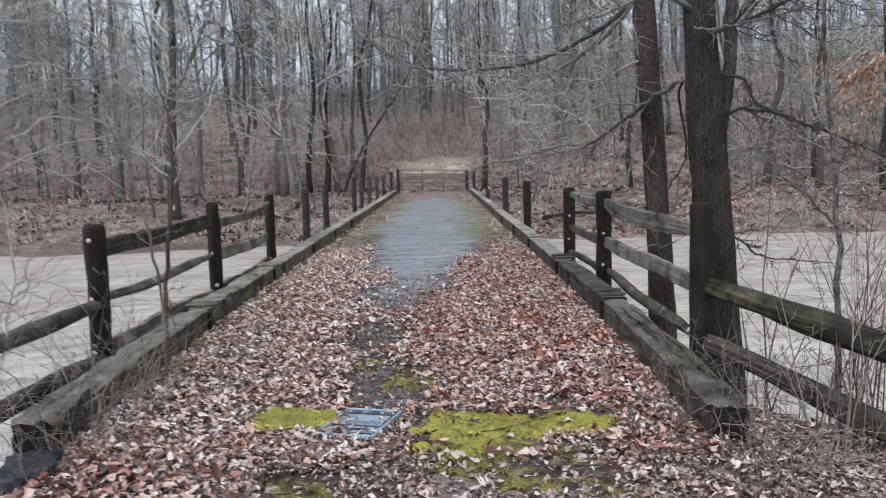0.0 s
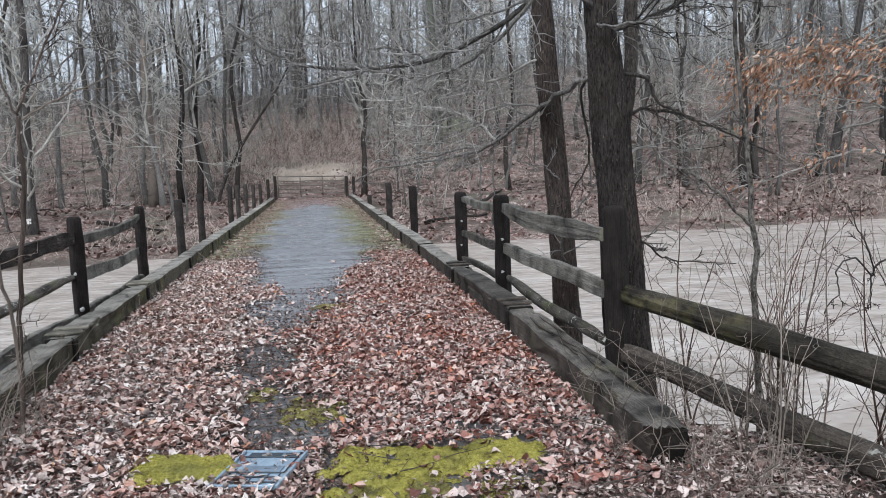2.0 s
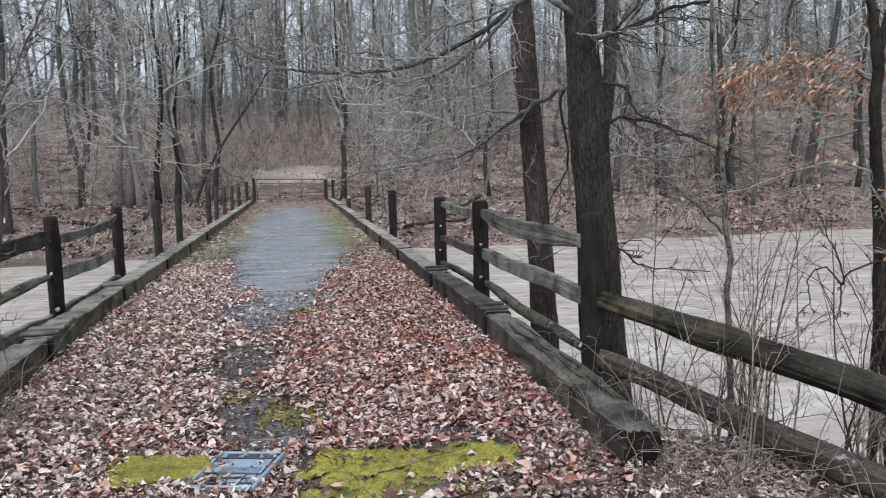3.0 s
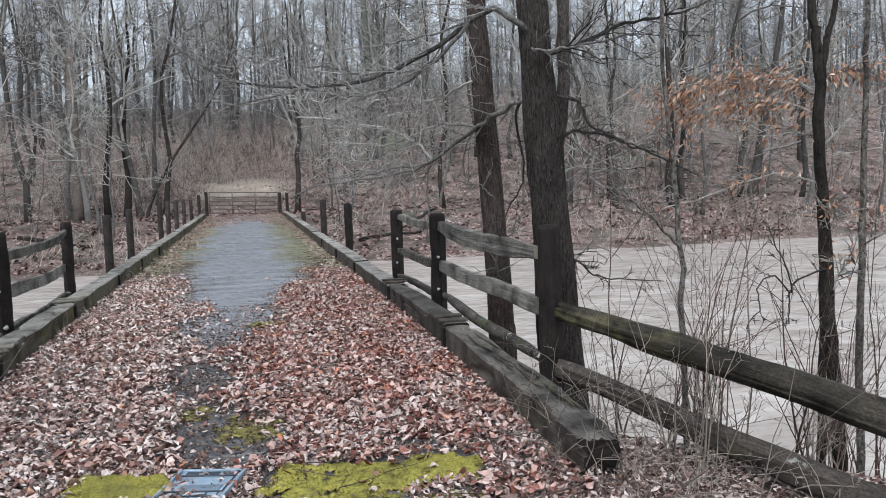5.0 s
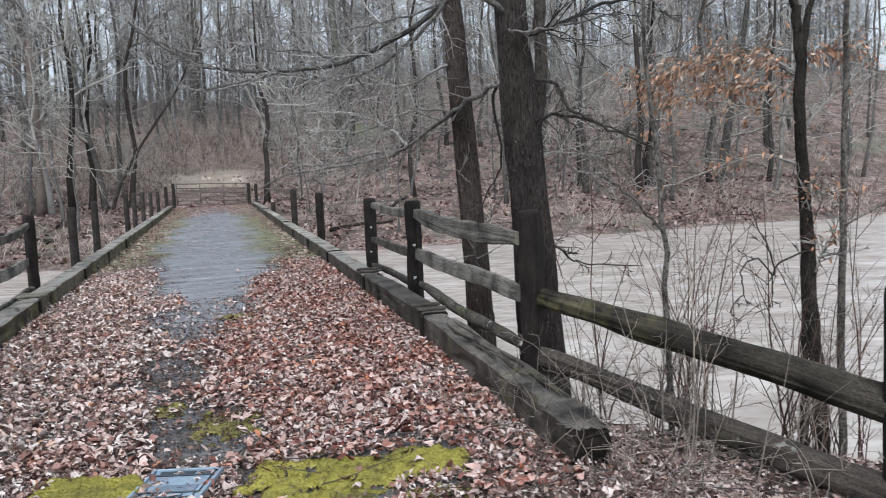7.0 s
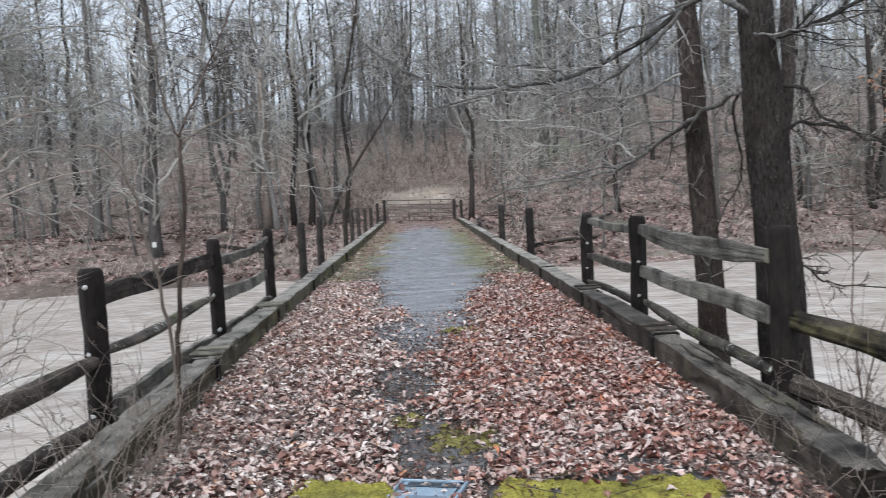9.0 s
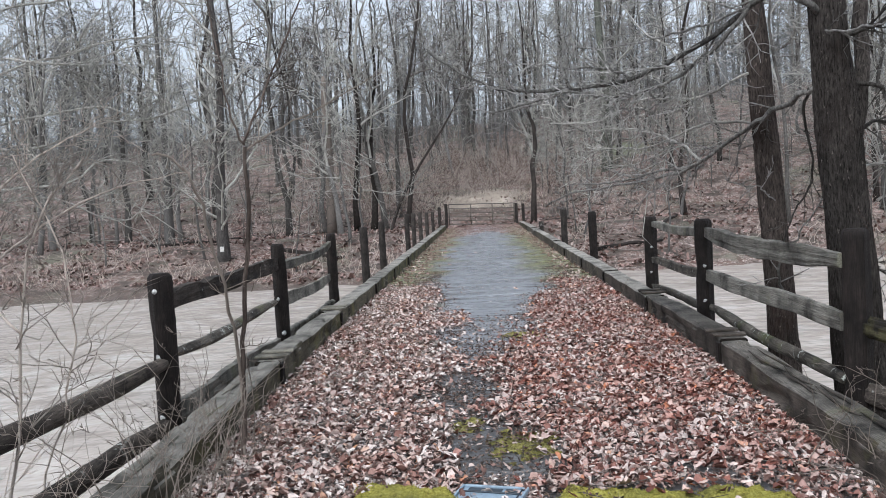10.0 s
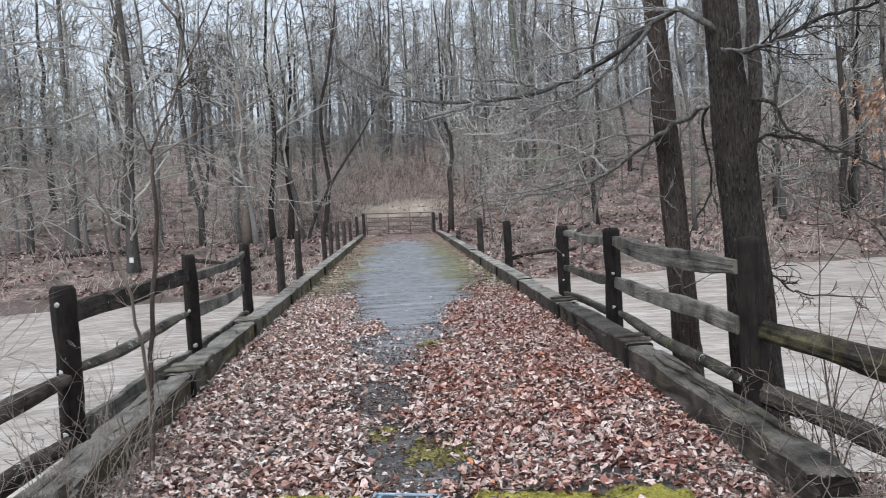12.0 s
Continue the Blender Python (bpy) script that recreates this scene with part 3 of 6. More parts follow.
def build_curb(side):
    rng = random.Random(20 + side)
    curb = thing("timber_curb", "weathered grey timber curb beams with green algae along the deck edge", "curb", group="bridge curbs")
    for a, b in zip(JOINTS, JOINTS[1:]):
        soup = Soup()
        h = CURB_TOP + 0.06 + rng.uniform(-0.012, 0.012)
        ga, gb = a + 0.014, b - 0.014
        close = a < 9
        n = 48 if close else 10
        skew = rng.uniform(-0.012, 0.012)
        pts = []
        for i in range(n + 1):
            t = i / n
            pts.append((side * (curb_in(side, ga + (gb - ga) * t) + CURB_W / 2) + skew * (t - 0.5) + 0.006 * math.sin(t * 13 + a), ga + (gb - ga) * t, h / 2 - 0.06 + 0.005 * math.sin(t * 16 + b)))
        worn = [1.0 - (0.10 * (1 - i / 5) ** 2 if i < 5 and a == BR0 else 0.0) for i in range(n + 1)]
        hewn(soup, pts, dense(timber_section(CURB_W, h, 0.014), 0.022 if close else 0.08), worn, 3 + a + side, 0.006 if close else 0.004, chips=0.034 if close else 0.008)
        if a == BR0:
            rot_end(soup, a + 0.014, 0.055 if side > 0 else 0.025, side)
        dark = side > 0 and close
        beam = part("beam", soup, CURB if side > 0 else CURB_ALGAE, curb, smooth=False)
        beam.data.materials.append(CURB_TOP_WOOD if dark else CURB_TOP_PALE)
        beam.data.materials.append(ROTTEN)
        # tops paler than sides: wear and algae, plus sky light put into the colour
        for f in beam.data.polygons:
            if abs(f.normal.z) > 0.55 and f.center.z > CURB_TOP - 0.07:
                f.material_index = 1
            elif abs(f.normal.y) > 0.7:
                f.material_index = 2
    for y in JOINTS[1:6]:
        strap = Soup()
        xi = side * (curb_in(side, y) - 0.012)
        box(strap, xi - 0.014, xi + 0.014, y - 0.04, y + 0.04, -0.02, CURB_TOP - 0.02, 0.004)
        part("joint_block", strap, POST, curb, "black timber block at a beam joint", smooth=False)
    # slivers lifting from the split upper edge near the bridge's end
    for k in range(9 if side > 0 else 3):
        soup = Soup()
        y0 = BR0 + 0.05 + rng.random() * 2.2
        ln = rng.uniform(0.35, 1.0)
        off = rng.uniform(0.01, 0.17)
        sweep(soup, [(side * (curb_in(side, y0 + ln * i / 4) + off + 0.012 * math.sin(i + k)), y0 + ln * i / 4, CURB_TOP + 0.001 + 0.012 * rng.random() * (i in (0, 4))) for i in range(5)], timber_section(rng.uniform(0.012, 0.028), 0.014, 0.003), [0.35, 0.9, 1.0, 0.8, 0.3], jitter=0.1, rng=rng)
        part("sliver", soup, CURB if side > 0 else CURB_PALE, curb, smooth=False)
    # thin packing boards over the joints beside the posts
    for y in JOINTS[1:3]:
        for k in range(2):
            soup = Soup()
            yy = y + 0.16 + k * 0.2 + rng.uniform(-0.02, 0.02)
            sweep(soup, [(side * (curb_in(side, y) + CURB_W / 2) - 0.13 + 0.087 * i, yy + 0.01 * i * rng.uniform(-1, 1), CURB_TOP + 0.014 + 0.004 * k) for i in range(4)], timber_section(0.12, 0.018, 0.004), [1] * 4, jitter=0.02, rng=rng)
            part("packing_board", soup, CURB if side > 0 else CURB_PALE, curb, smooth=False)
    return curb


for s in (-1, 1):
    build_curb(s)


def bent(a, b, n, sag, rng, wob):
    a, b = Vector(a), Vector(b)
    out = []
    ph = rng.uniform(0, 6)
    for i in range(n + 1):
        t = i / n
        p = a.lerp(b, t)
        p.z -= sag * 4 * t * (1 - t)
        p.z += wob * math.sin(t * 7 + ph)
        p.x += wob * 0.7 * math.sin(t * 5 + ph * 2)
        out.append(p)
    return out


def split_section(rng, w, h, n=9):
    return [(w / 2 * math.cos(t) * rng.uniform(0.8, 1.1), h / 2 * math.sin(t) * rng.uniform(0.8, 1.1)) for t in [2 * math.pi * i / n for i in range(n)]]


def make_rail(parent, a, b, w, h, mat, seed, sag=0.0, wob=0.011, taper=0.7, label="", flat=False, grow=(1.0, 1.0), cut=0.16):
    rng = random.Random(seed)
    n = 44
    soup = Soup()
    sc = []
    for i in range(n + 1):
        t = i / n
        e = min(1.0, min(t, 1 - t) * 6)
        sc.append((grow[0] + (grow[1] - grow[0]) * t) * (taper + (1 - taper) * e) * (1 + 0.02 * math.sin(i * 0.4 + seed)))
    sec = [(u * rng.uniform(0.9, 1.1), q * rng.uniform(0.92, 1.08)) for u, q in timber_section(w, h, min(w, h) * cut)] if flat else split_section(rng, w, h, 11)
    hewn(soup, bent(a, b, n, sag, rng, wob), dense(sec, 0.014), sc, seed * 1.7, 0.0045 if max(w, h) < 0.14 else 0.013, 34.0, 1.1, chips=0.012)
    return part("rail", soup, mat, parent, label, smooth=not flat)


def make_post(parent, x, y, z0, z1, seed, w=0.165, lean=(0, 0), bolts=(), mat=None):
    rng = random.Random(seed)
    soup = Soup()
    h = z1 - z0
    n = 26 if y < 12 else 10
    pts = [(lean[0] * h * i / n, lean[1] * h * i / n, h * i / n) for i in range(n + 1)]
    sc = [1 + rng.uniform(-0.012, 0.012) for _ in pts]
    pts[-1] = (pts[-1][0], pts[-1][1], pts[-1][2] - 0.025)
    sc[-1] = 0.97
    pts.append((pts[-1][0], pts[-1][1], h - rng.uniform(0.0, 0.008)))
    sc.append(0.76)
    hewn(soup, pts, dense(timber_section(w, w * 0.92, 0.022), 0.02 if y < 12 else 0.05), sc, seed * 0.77, 0.003, 36.0, 0.8, chips=0.012)
    ob = part("post", soup, mat or POST, parent)
    ob.location = (x, y, z0)
    for bz in bolts:
        b = Soup()
        cx, cy = lean[0] * (bz - z0) + rng.uniform(-0.02, 0.02), -w * 0.46 - 0.004
        sweep(b, [(cx, cy + 0.012, bz - z0), (cx, cy - 0.008, bz - z0), (cx + 0.004, cy - 0.016, bz - z0 - 0.004)], circle(9), [0.021, 0.019, 0.010], jitter=0.3, rng=rng)
        part("bolt", b, BOLT, ob, "pale bolt cap")
    return ob


def build_railings():
    left = thing("railing", "dark wooden post and split-rail railing, rails missing further on", "railing", group="bridge railings")
    right = thing("railing", "dark wooden post and split-rail railing beside a tree trunk", "railing", group="bridge railings")
    PX = 2.2
    for i, (y, top) in enumerate([(5.5, 1.095), (8.6, 1.115), (11.85, 1.08), (15.15, 1.06), (17.95, 1.08), (24.1, 1.12), (26.4, 1.1), (29.4, 1.08), (32.9, 1.0), (37.0, 0.95)]):
        make_post(left, (-2.13, -2.13, -2.185, -2.19)[i] if i < 4 else -PX, y, -0.45, top, 50 + i, w=(0.135, 0.125)[min(i, 1)], bolts=(0.98, 0.56, 0.17) if i == 0 else ((0.55, 0.2) if i < 2 else ()), mat=POST_GREY if i > 2 else POST)
    for i, (y, top) in enumerate([(5.4, 1.15), (8.6, 1.125), (11.65, 1.075), (17.4, 1.045), (22.9, 1.04), (31.4, 0.45)]):
        make_post(right, (PX, 2.14, 2.24, 2.23)[i] if i < 4 else PX, y, -0.45, top, 70 + i, w=0.148, bolts=(0.66, 0.32) if i in (1, 2) else (), mat=POST_GREY if i > 3 else POST)
    # left bays: three rails each
    make_rail(left, (-2.10, 5.5, 0.91), (-2.15, 8.6, 0.90), 0.05, 0.14, RAIL_DARK, 1, taper=0.85, flat=True)
    make_rail(left, (-2.10, 5.5, 0.56), (-2.18, 8.6, 0.52), 0.10, 0.09, RAIL, 2, sag=0.02, wob=0.012)
    make_rail(left, (-2.10, 5.5, 0.18), (-2.17, 8.6, 0.09), 0.06, 0.16, CURB_TOP_PALE, 3, taper=0.9, flat=True)
    make_rail(left, (-2.15, 8.6, 0.90), (-2.2, 11.85, 0.95), 0.06, 0.105, BOARD, 4, sag=0.08, flat=True)
    make_rail(left, (-2.18, 8.6, 0.51), (-2.22, 11.85, 0.46), 0.05, 0.13, BOARD, 5, sag=0.02, flat=True)
    make_rail(left, (-2.17, 8.6, 0.10), (-2.19, 11.85, 0.08), 0.06, 0.14, BOARD, 6, flat=True)
    make_rail(left, (-2.5, 2.4, 0.40), (-2.13, 5.5, 0.52), 0.12, 0.12, RAIL_DARK, 7, wob=0.008)
    make_rail(left, (-2.5, 2.4, 0.02), (-2.13, 5.5, 0.12), 0.12, 0.13, RAIL_DARK, 8)
    make_post(left, -2.5, 2.4, -0.8, 1.0, 90)
    # right bays
    make_rail(right, (2.15, 8.6, 0.97), (2.26, 11.65, 0.96), 0.06, 0.10, BOARD, 9, flat=True)
    make_rail(right, (2.16, 8.6, 0.56), (2.25, 11.65, 0.48), 0.05, 0.10, RAIL, 10, flat=True)
    make_rail(right, (2.18, 8.6, 0.23), (2.24, 11.65, 0.13), 0.08, 0.09, RAIL, 11)
    make_rail(right, (2.10, 5.4, 0.95), (2.15, 8.6, 0.99), 0.06, 0.15, BOARD, 12, sag=0.03, taper=0.55, flat=True)
    make_rail(right, (2.11, 5.4, 0.58), (2.16, 8.6, 0.57), 0.05, 0.135, BOARD, 13, taper=0.85, flat=True)
    make_rail(right, (2.11, 5.4, 0.215), (2.18, 8.6, 0.24), 0.10, 0.10, RAIL, 14)
    make_rail(right, (3.50, 3.60, 0.12), (PX + 0.02, 5.36, 0.56), 0.15, 0.165, LOG, 15, taper=0.95, wob=0.013, grow=(1.22, 0.80), flat=True, cut=0.29, label="thick rough-hewn log rail with moss along its top")
    make_rail(right, (3.48, 3.56, -0.36), (PX + 0.03, 5.36, 0.14), 0.13, 0.15, RAIL_DARK, 16, taper=0.95, wob=0.008, grow=(1.28, 0.82), flat=True, cut=0.27)
    make_post(right, 3.5, 3.58, -1.0, 0.76, 91)


build_railings()


def build_gate():
    gate = thing("farm_gate", "closed rusty tubular steel farm gate at the bridge end", "gate", at=(0, 43.0, 0))
    rng = random.Random(3)
    tilt = -0.06

    def gz(x):
        return tilt * x / 1.75

    for z in (0.10, 0.30, 0.50, 0.70, 0.92, 1.14):
        soup = Soup()
        sweep(soup, [(-1.68 + 0.42 * i, 0, z + gz(-1.68 + 0.42 * i) + rng.uniform(-0.012, 0.012)) for i in range(9)], circle(8), [0.024] * 9)
        part("bar", soup, STEEL, gate)
    for x in (-1.68, -0.56, 0.56, 1.68):
        soup = Soup()
        sweep(soup, [(x, -0.03, 0.10 + gz(x)), (x, -0.03, 0.7 + gz(x)), (x, -0.03, 1.17 + gz(x))], circle(8), [0.028] * 3)
        part("upright", soup, STEEL, gate)
    for i, (x, y, top) in enumerate([(-1.83, 43.0, 1.24), (-2.15, 42.2, 1.1), (1.79, 43.0, 1.1), (2.15, 43.1, 1.05)]):
        p = thing("gate_post", "dark square timber gate post beside the farm gate", "post", group="gate posts", at=(x, y, 0))
        make_post(p, 0, 0, -0.3, top, 130 + i, w=0.14, mat=POST_GREY)


build_gate()

# ---- plants ----
def resample(pts, n):
    pts = [Vector(p) for p in pts]
    out = []
    for i in range(n + 1):
        k = i / n * (len(pts) - 1)
        j = min(int(k), len(pts) - 2)
        a, b, c, d = pts[max(j - 1, 0)], pts[j], pts[j + 1], pts[min(j + 2, len(pts) - 1)]
        t = k - j
        out.append(0.5 * ((2 * b) + (c - a) * t + (2 * a - 5 * b + 4 * c - d) * t * t + (3 * b - a - 3 * c + d) * t ** 3))
    return out


def spike(soup, p, q, r):
    """A single tapering twig, straight."""
    p, q = Vector(p), Vector(q)
    d = (q - p)
    a = d.orthogonal().normalized() * r
    b = d.cross(a).normalized() * r
    soup.add([p + a, p - a * 0.5 + b * 0.87, p - a * 0.5 - b * 0.87, q], [(0, 1, 3), (1, 2, 3), (2, 0, 3)])


def crooked(soup, rng, p, q, r, bow=0.16):
    """A thin twig from p to q with a knee in it."""
    p, q = Vector(p), Vector(q)
    d = q - p
    ln = d.length
    k = p.lerp(q, rng.uniform(0.4, 0.6)) + Vector((rng.gauss(0, bow), rng.gauss(0, bow), rng.gauss(0, bow))) * ln
    a = d.orthogonal().normalized() * r
    b = d.cross(a).normalized() * r
    ring = [a, a * -0.5 + b * 0.87, a * -0.5 - b * 0.87]
    soup.add([p + o for o in ring] + [k + o * 0.72 for o in ring] + [q], [(0, 1, 4, 3), (1, 2, 5, 4), (2, 0, 3, 5), (3, 4, 6), (4, 5, 6), (5, 3, 6)])


def wander(rng, p, d, length, n, bend, up):
    """A limb's axis: it wavers, and turns upwards by up."""
    p, d = Vector(p), Vector(d).normalized()
    pts = [p.copy()]
    for _ in range(n):
        d = (d + Vector((rng.gauss(0, bend), rng.gauss(0, bend), rng.gauss(0, bend) + up))).normalized()
        p = p + d * (length / n)
        pts.append(p.copy())
    return pts


def along(pts, t):
    k = t * (len(pts) - 1)
    i = min(int(k), len(pts) - 2)
    return pts[i].lerp(pts[i + 1], k - i), (pts[i + 1] - pts[i]).normalized()


def off_axis(rng, d, angle):
    a = d.orthogonal().normalized()
    a.rotate(Matrix.Rotation(rng.uniform(0, 2 * math.pi), 3, d))
    return (d * math.cos(angle) + a * math.sin(angle)).normalized()


def twiggy(soup, rng, pts, count, length, r, levels=1, lo=0.15, up=0.05, fine=0.006, bend=0.27, tips=4):
    """Crooked side shoots along a limb, with bent twigs on them."""
    for _ in range(count):
        t = rng.uniform(lo, 1.0)
        p, d = along(pts, t)
        q = off_axis(rng, d, rng.uniform(0.5, 1.1))
        ln = length * rng.uniform(0.35, 1.25) * (1.15 - 0.6 * t)
        sub = wander(rng, p, q, ln, 4, bend, up)
        rr = r * (1.1 - 0.6 * t)
        sweep(soup, sub, circle(3), [rr, rr * 0.8, rr * 0.62, rr * 0.45, rr * 0.25], caps=False)
        for _ in range(levels * tips):
            p2, d2 = along(sub, rng.uniform(0.15, 0.97))
            q2 = off_axis(rng, d2, rng.uniform(0.4, 1.05))
            crooked(soup, rng, p2, p2 + (q2 + Vector((0, 0, up * 2))) * ln * rng.uniform(0.15, 0.6), max(fine, rr * 0.4))


def tall_tree(seed, H, r, first, n1, spread, n2=6, lean=0.03, fork=False, fine=0.011, rise=(0.6, 1.15), up=0.10):
    """Trunk and bare crown of a woodland tree standing at the origin."""
    rng = random.Random(seed)
    trunk, crown = Soup(), Soup()
    n = 12
    az = rng.uniform(0, 6.28)
    pts = [Vector((0, 0, -0.6))]
    dx = dy = 0.0
    for i in range(1, n + 1):
        dx += rng.gauss(0, 0.14) * H / 15 + math.cos(az) * lean * H / n
        dy += rng.gauss(0, 0.14) * H / 15 + math.sin(az) * lean * H / n
        pts.append(Vector((dx, dy, H * i / n)))
    sc = [r * (1.3 if i == 0 else (1 - 0.88 * (i / n) ** 0.9)) for i in range(n + 1)]
    sweep(trunk, pts, circle(9), sc, jitter=0.06, rng=rng)
    limbs = []
    if fork:
        p, d = along(pts, rng.uniform(0.28, 0.5))
        limbs.append((p, off_axis(rng, d, 0.35), H * 0.5, r * 0.55))
    for i in range(n1):
        t = first + (0.98 - first) * (i + rng.random()) / n1
        p, d = along(pts, t)
        q = off_axis(rng, d, rng.uniform(*rise))
        limbs.append((p, q, H * spread * rng.uniform(0.35, 1.15) * (1.15 - 0.75 * t), r * (1 - 0.85 * t) * rng.uniform(0.25, 0.5) + 0.008))
    for p, q, ln, rr in limbs:
        sub = wander(rng, p, q, ln, 6, 0.24, up)
        sweep(crown, sub, circle(4), [rr * (1 - 0.14 * k) for k in range(7)], caps=False)
        twiggy(crown, rng, sub, n2, ln * 0.55, max(0.024, rr * 0.4), fine=fine, tips=3)
        crooked(crown, rng, sub[-1], sub[-1] + off_axis(rng, (sub[-1] - sub[-2]).normalized(), 0.3) * ln * 0.25, max(fine, rr * 0.2))
    return trunk, crown


def template(name, label, category, group, trunk, crown, tm, cm, at):
    ob = thing(name, label, category, group, at=at)
    part("trunk", trunk, tm, ob)
    part("crown", crown, cm, ob)
    return ob


def turned(x, y, rz, s, tx=0.0, ty=0.0, dz=0.0):
    return pose(x, y, ground_z(x, y) + dz, tx, ty, rz) @ Matrix.Scale(s, 4)


def build_woods():
    rng = random.Random(77)
    kinds = []
    for i in range(9):
        H = rng.uniform(14, 20)
        tr, cr = tall_tree(200 + i, H, rng.uniform(0.10, 0.19), rng.uniform(0.2, 0.42), 17, 0.36, n2=5, fork=i % 3 != 0, fine=0.021, rise=(0.45, 1.15), up=0.05)
        kinds.append((tr.mesh("trunk", BARK_FAR), cr.mesh("crown", TWIG_DARK if i % 3 == 0 else TWIG)))
    sparse = []
    for i in range(6):
        tr, cr = tall_tree(240 + i, rng.uniform(14, 20), rng.uniform(0.11, 0.2), rng.uniform(0.2, 0.42), 15, 0.36, n2=3, fork=i % 2 == 0, fine=0.032, rise=(0.45, 1.15), up=0.05)
        sparse.append((tr.mesh("trunk", BARK_FAR if i % 2 else BARK_MID), cr.mesh("crown", TWIG)))
    darker = []
    for a, b in kinds:
        c = a.copy()
        c.materials[0] = BARK_MID
        darker.append((c, b))
    thin = []
    for i in range(6):
        tr, cr = tall_tree(300 + i, rng.uniform(6, 10), rng.uniform(0.04, 0.08), rng.uniform(0.2, 0.34), 15, 0.5, n2=5, lean=0.08, fine=0.014, rise=(1.0, 1.6), up=0.02)
        thin.append((tr.mesh("trunk", BARK_FAR), cr.mesh("crown", TWIG)))

    def plant(x, y, pair, s, name, label, group, tx=0.0, ty=0.0):
        ob = tagged(new(name), label, "tree", group)
        ob.matrix_basis = turned(x, y, rng.uniform(0, 360), s, tx, ty)
        part("trunk", pair[0], None, ob)
        part("crown", pair[1], None, ob)

    big = "tall bare grey-barked tree on the leaf-strewn hillside"
    small = "slender bare understory tree with a tangle of pale twigs"
    # trees that stand out along the far bank
    bank_line = [(-6.9, 46, 2, 1.0, 0, 2), (-6.1, 46.6, 4, 0.9, 0, 5), (-4.3, 48, 3, 0.95, 1, 3), (2.75, 45.0, 4, 0.8, 0, -3), (10.9, 45, 5, 0.9, 0, 5), (24.9, 44, 6, 1.1, 0, 0), (21.4, 46, 8, 1.2, 0, 1), (22.5, 40.5, 2, 1.1, 0, 0.6)]
    wood_edge = [(-10.8, 46, 5, 1.1, 0, 1), (-24, 50, 1, 1.1, 0, 1), (-20.5, 47, 4, 0.95, 1, 0), (-28, 53, 7, 1.15, 0, 1), (-17.5, 54, 3, 1.2, 1, 1), (-33, 60, 0, 1.2, 0, 0), (-13.5, 58, 6, 1.2, 0, 1), (-25, 62, 4, 1.25, 0, 0), (-30, 46, 3, 0.9, 0, 2), (14.5, 40, 1, 0.9, 1, 1), (17.5, 43, 4, 1.0, 1, -2), (28, 42.5, 3, 1.1, 0, -2)]
    black = []
    for a, b in kinds:
        c = a.copy()
        c.materials[0] = BARK
        black.append((c, b))
    for i, (x, y, k, s, tx, ty) in enumerate(bank_line + wood_edge):
        plant(x, y, (black if i < len(bank_line) else darker)[k], s * 1.1, "woodland_tree", "tall bare dark-trunked tree near the far river bank", "woodland trees", tx, ty)
    for x, y, r, H, mat, label in ((31.1, 46, 0.38, 19, BARK_LEAN, "stout dark tree leaning over near the far bank"), (-11.9, 37.5, 0.33, 17, BARK_LEAN, "stout dark-barked tree with a white marker near the far bank"), (8.9, 58, 0.46, 22, BARK_MOSSY, "stout green-grey tree with a flared base on the hillside"), (-16.1, 42, 0.29, 16, BARK_FAR, "stout grey tree near the far river bank"), (-5.2, 52.5, 0.2, 17, BARK_MID, "dark tree beside the brush near the gate")):
        trunk, crown = Soup(), Soup()
        srng = random.Random(int(x * 10))
        pts = resample([(0, 0, -0.6), (0.0, 0, 0.2), (0.02, 0, 1.6), (0.1, 0.1, 4.5), (srng.uniform(-0.3, 0.4), 0.1, H * 0.55), (srng.uniform(-0.5, 0.6), 0.2, H)], 20)
        if x > 30:
            pts = [p + Vector((0.17 * max(p.z, 0.0), 0.0, 0.0)) for p in pts]
        sweep(trunk, pts, circle(14), [r * (1.0 + 0.75 * max(0.0, 1 - i / 4.0) ** 2) * (1 - 0.8 * (i / 20) ** 1.4) for i in range(21)], jitter=0.05, rng=srng)
        for _ in range(17):
            p, d = along(pts, srng.uniform(0.3, 0.99))
            bough = wander(srng, p, off_axis(srng, d, srng.uniform(0.5, 1.2)), H * srng.uniform(0.14, 0.34), 6, 0.2, 0.06)
            sweep(crown, bough, circle(4), [r * 0.22 * (1 - 0.14 * k) for k in range(7)], caps=False)
            twiggy(crown, srng, bough, 6, H * 0.13, 0.026, fine=0.02, tips=3)
        template("woodland_tree", label, "tree", "woodland trees", trunk, crown, mat, TWIG, (x, y, ground_z(x, y)))
    spots = []
    tries = 0
    while len(spots) < 172 and tries < 6000:
        tries += 1
        y = 39 + 78 * rng.random() ** 1.05
        x = rng.uniform(-0.64 * y - 3, 0.9 * y + 3) if len(spots) > 62 else rng.uniform(-16, 14)
        if len(spots) <= 62:
            y = rng.uniform(60, 104)
        if (abs(x) < 5 and y < 63) or y < far_shore(x) + 3:
            continue
        if any((x - a) ** 2 + (y - b) ** 2 < 5.5 for a, b in spots):
            continue
        spots.append((x, y))
    for x, y in spots:
        plant(x, y, rng.choice(sparse if y > 74 else (kinds if rng.random() < 0.6 else darker)), rng.uniform(0.75, 1.2), "woodland_tree", big, "woodland trees", rng.uniform(-3, 3), rng.uniform(-3, 3))
    n = 0
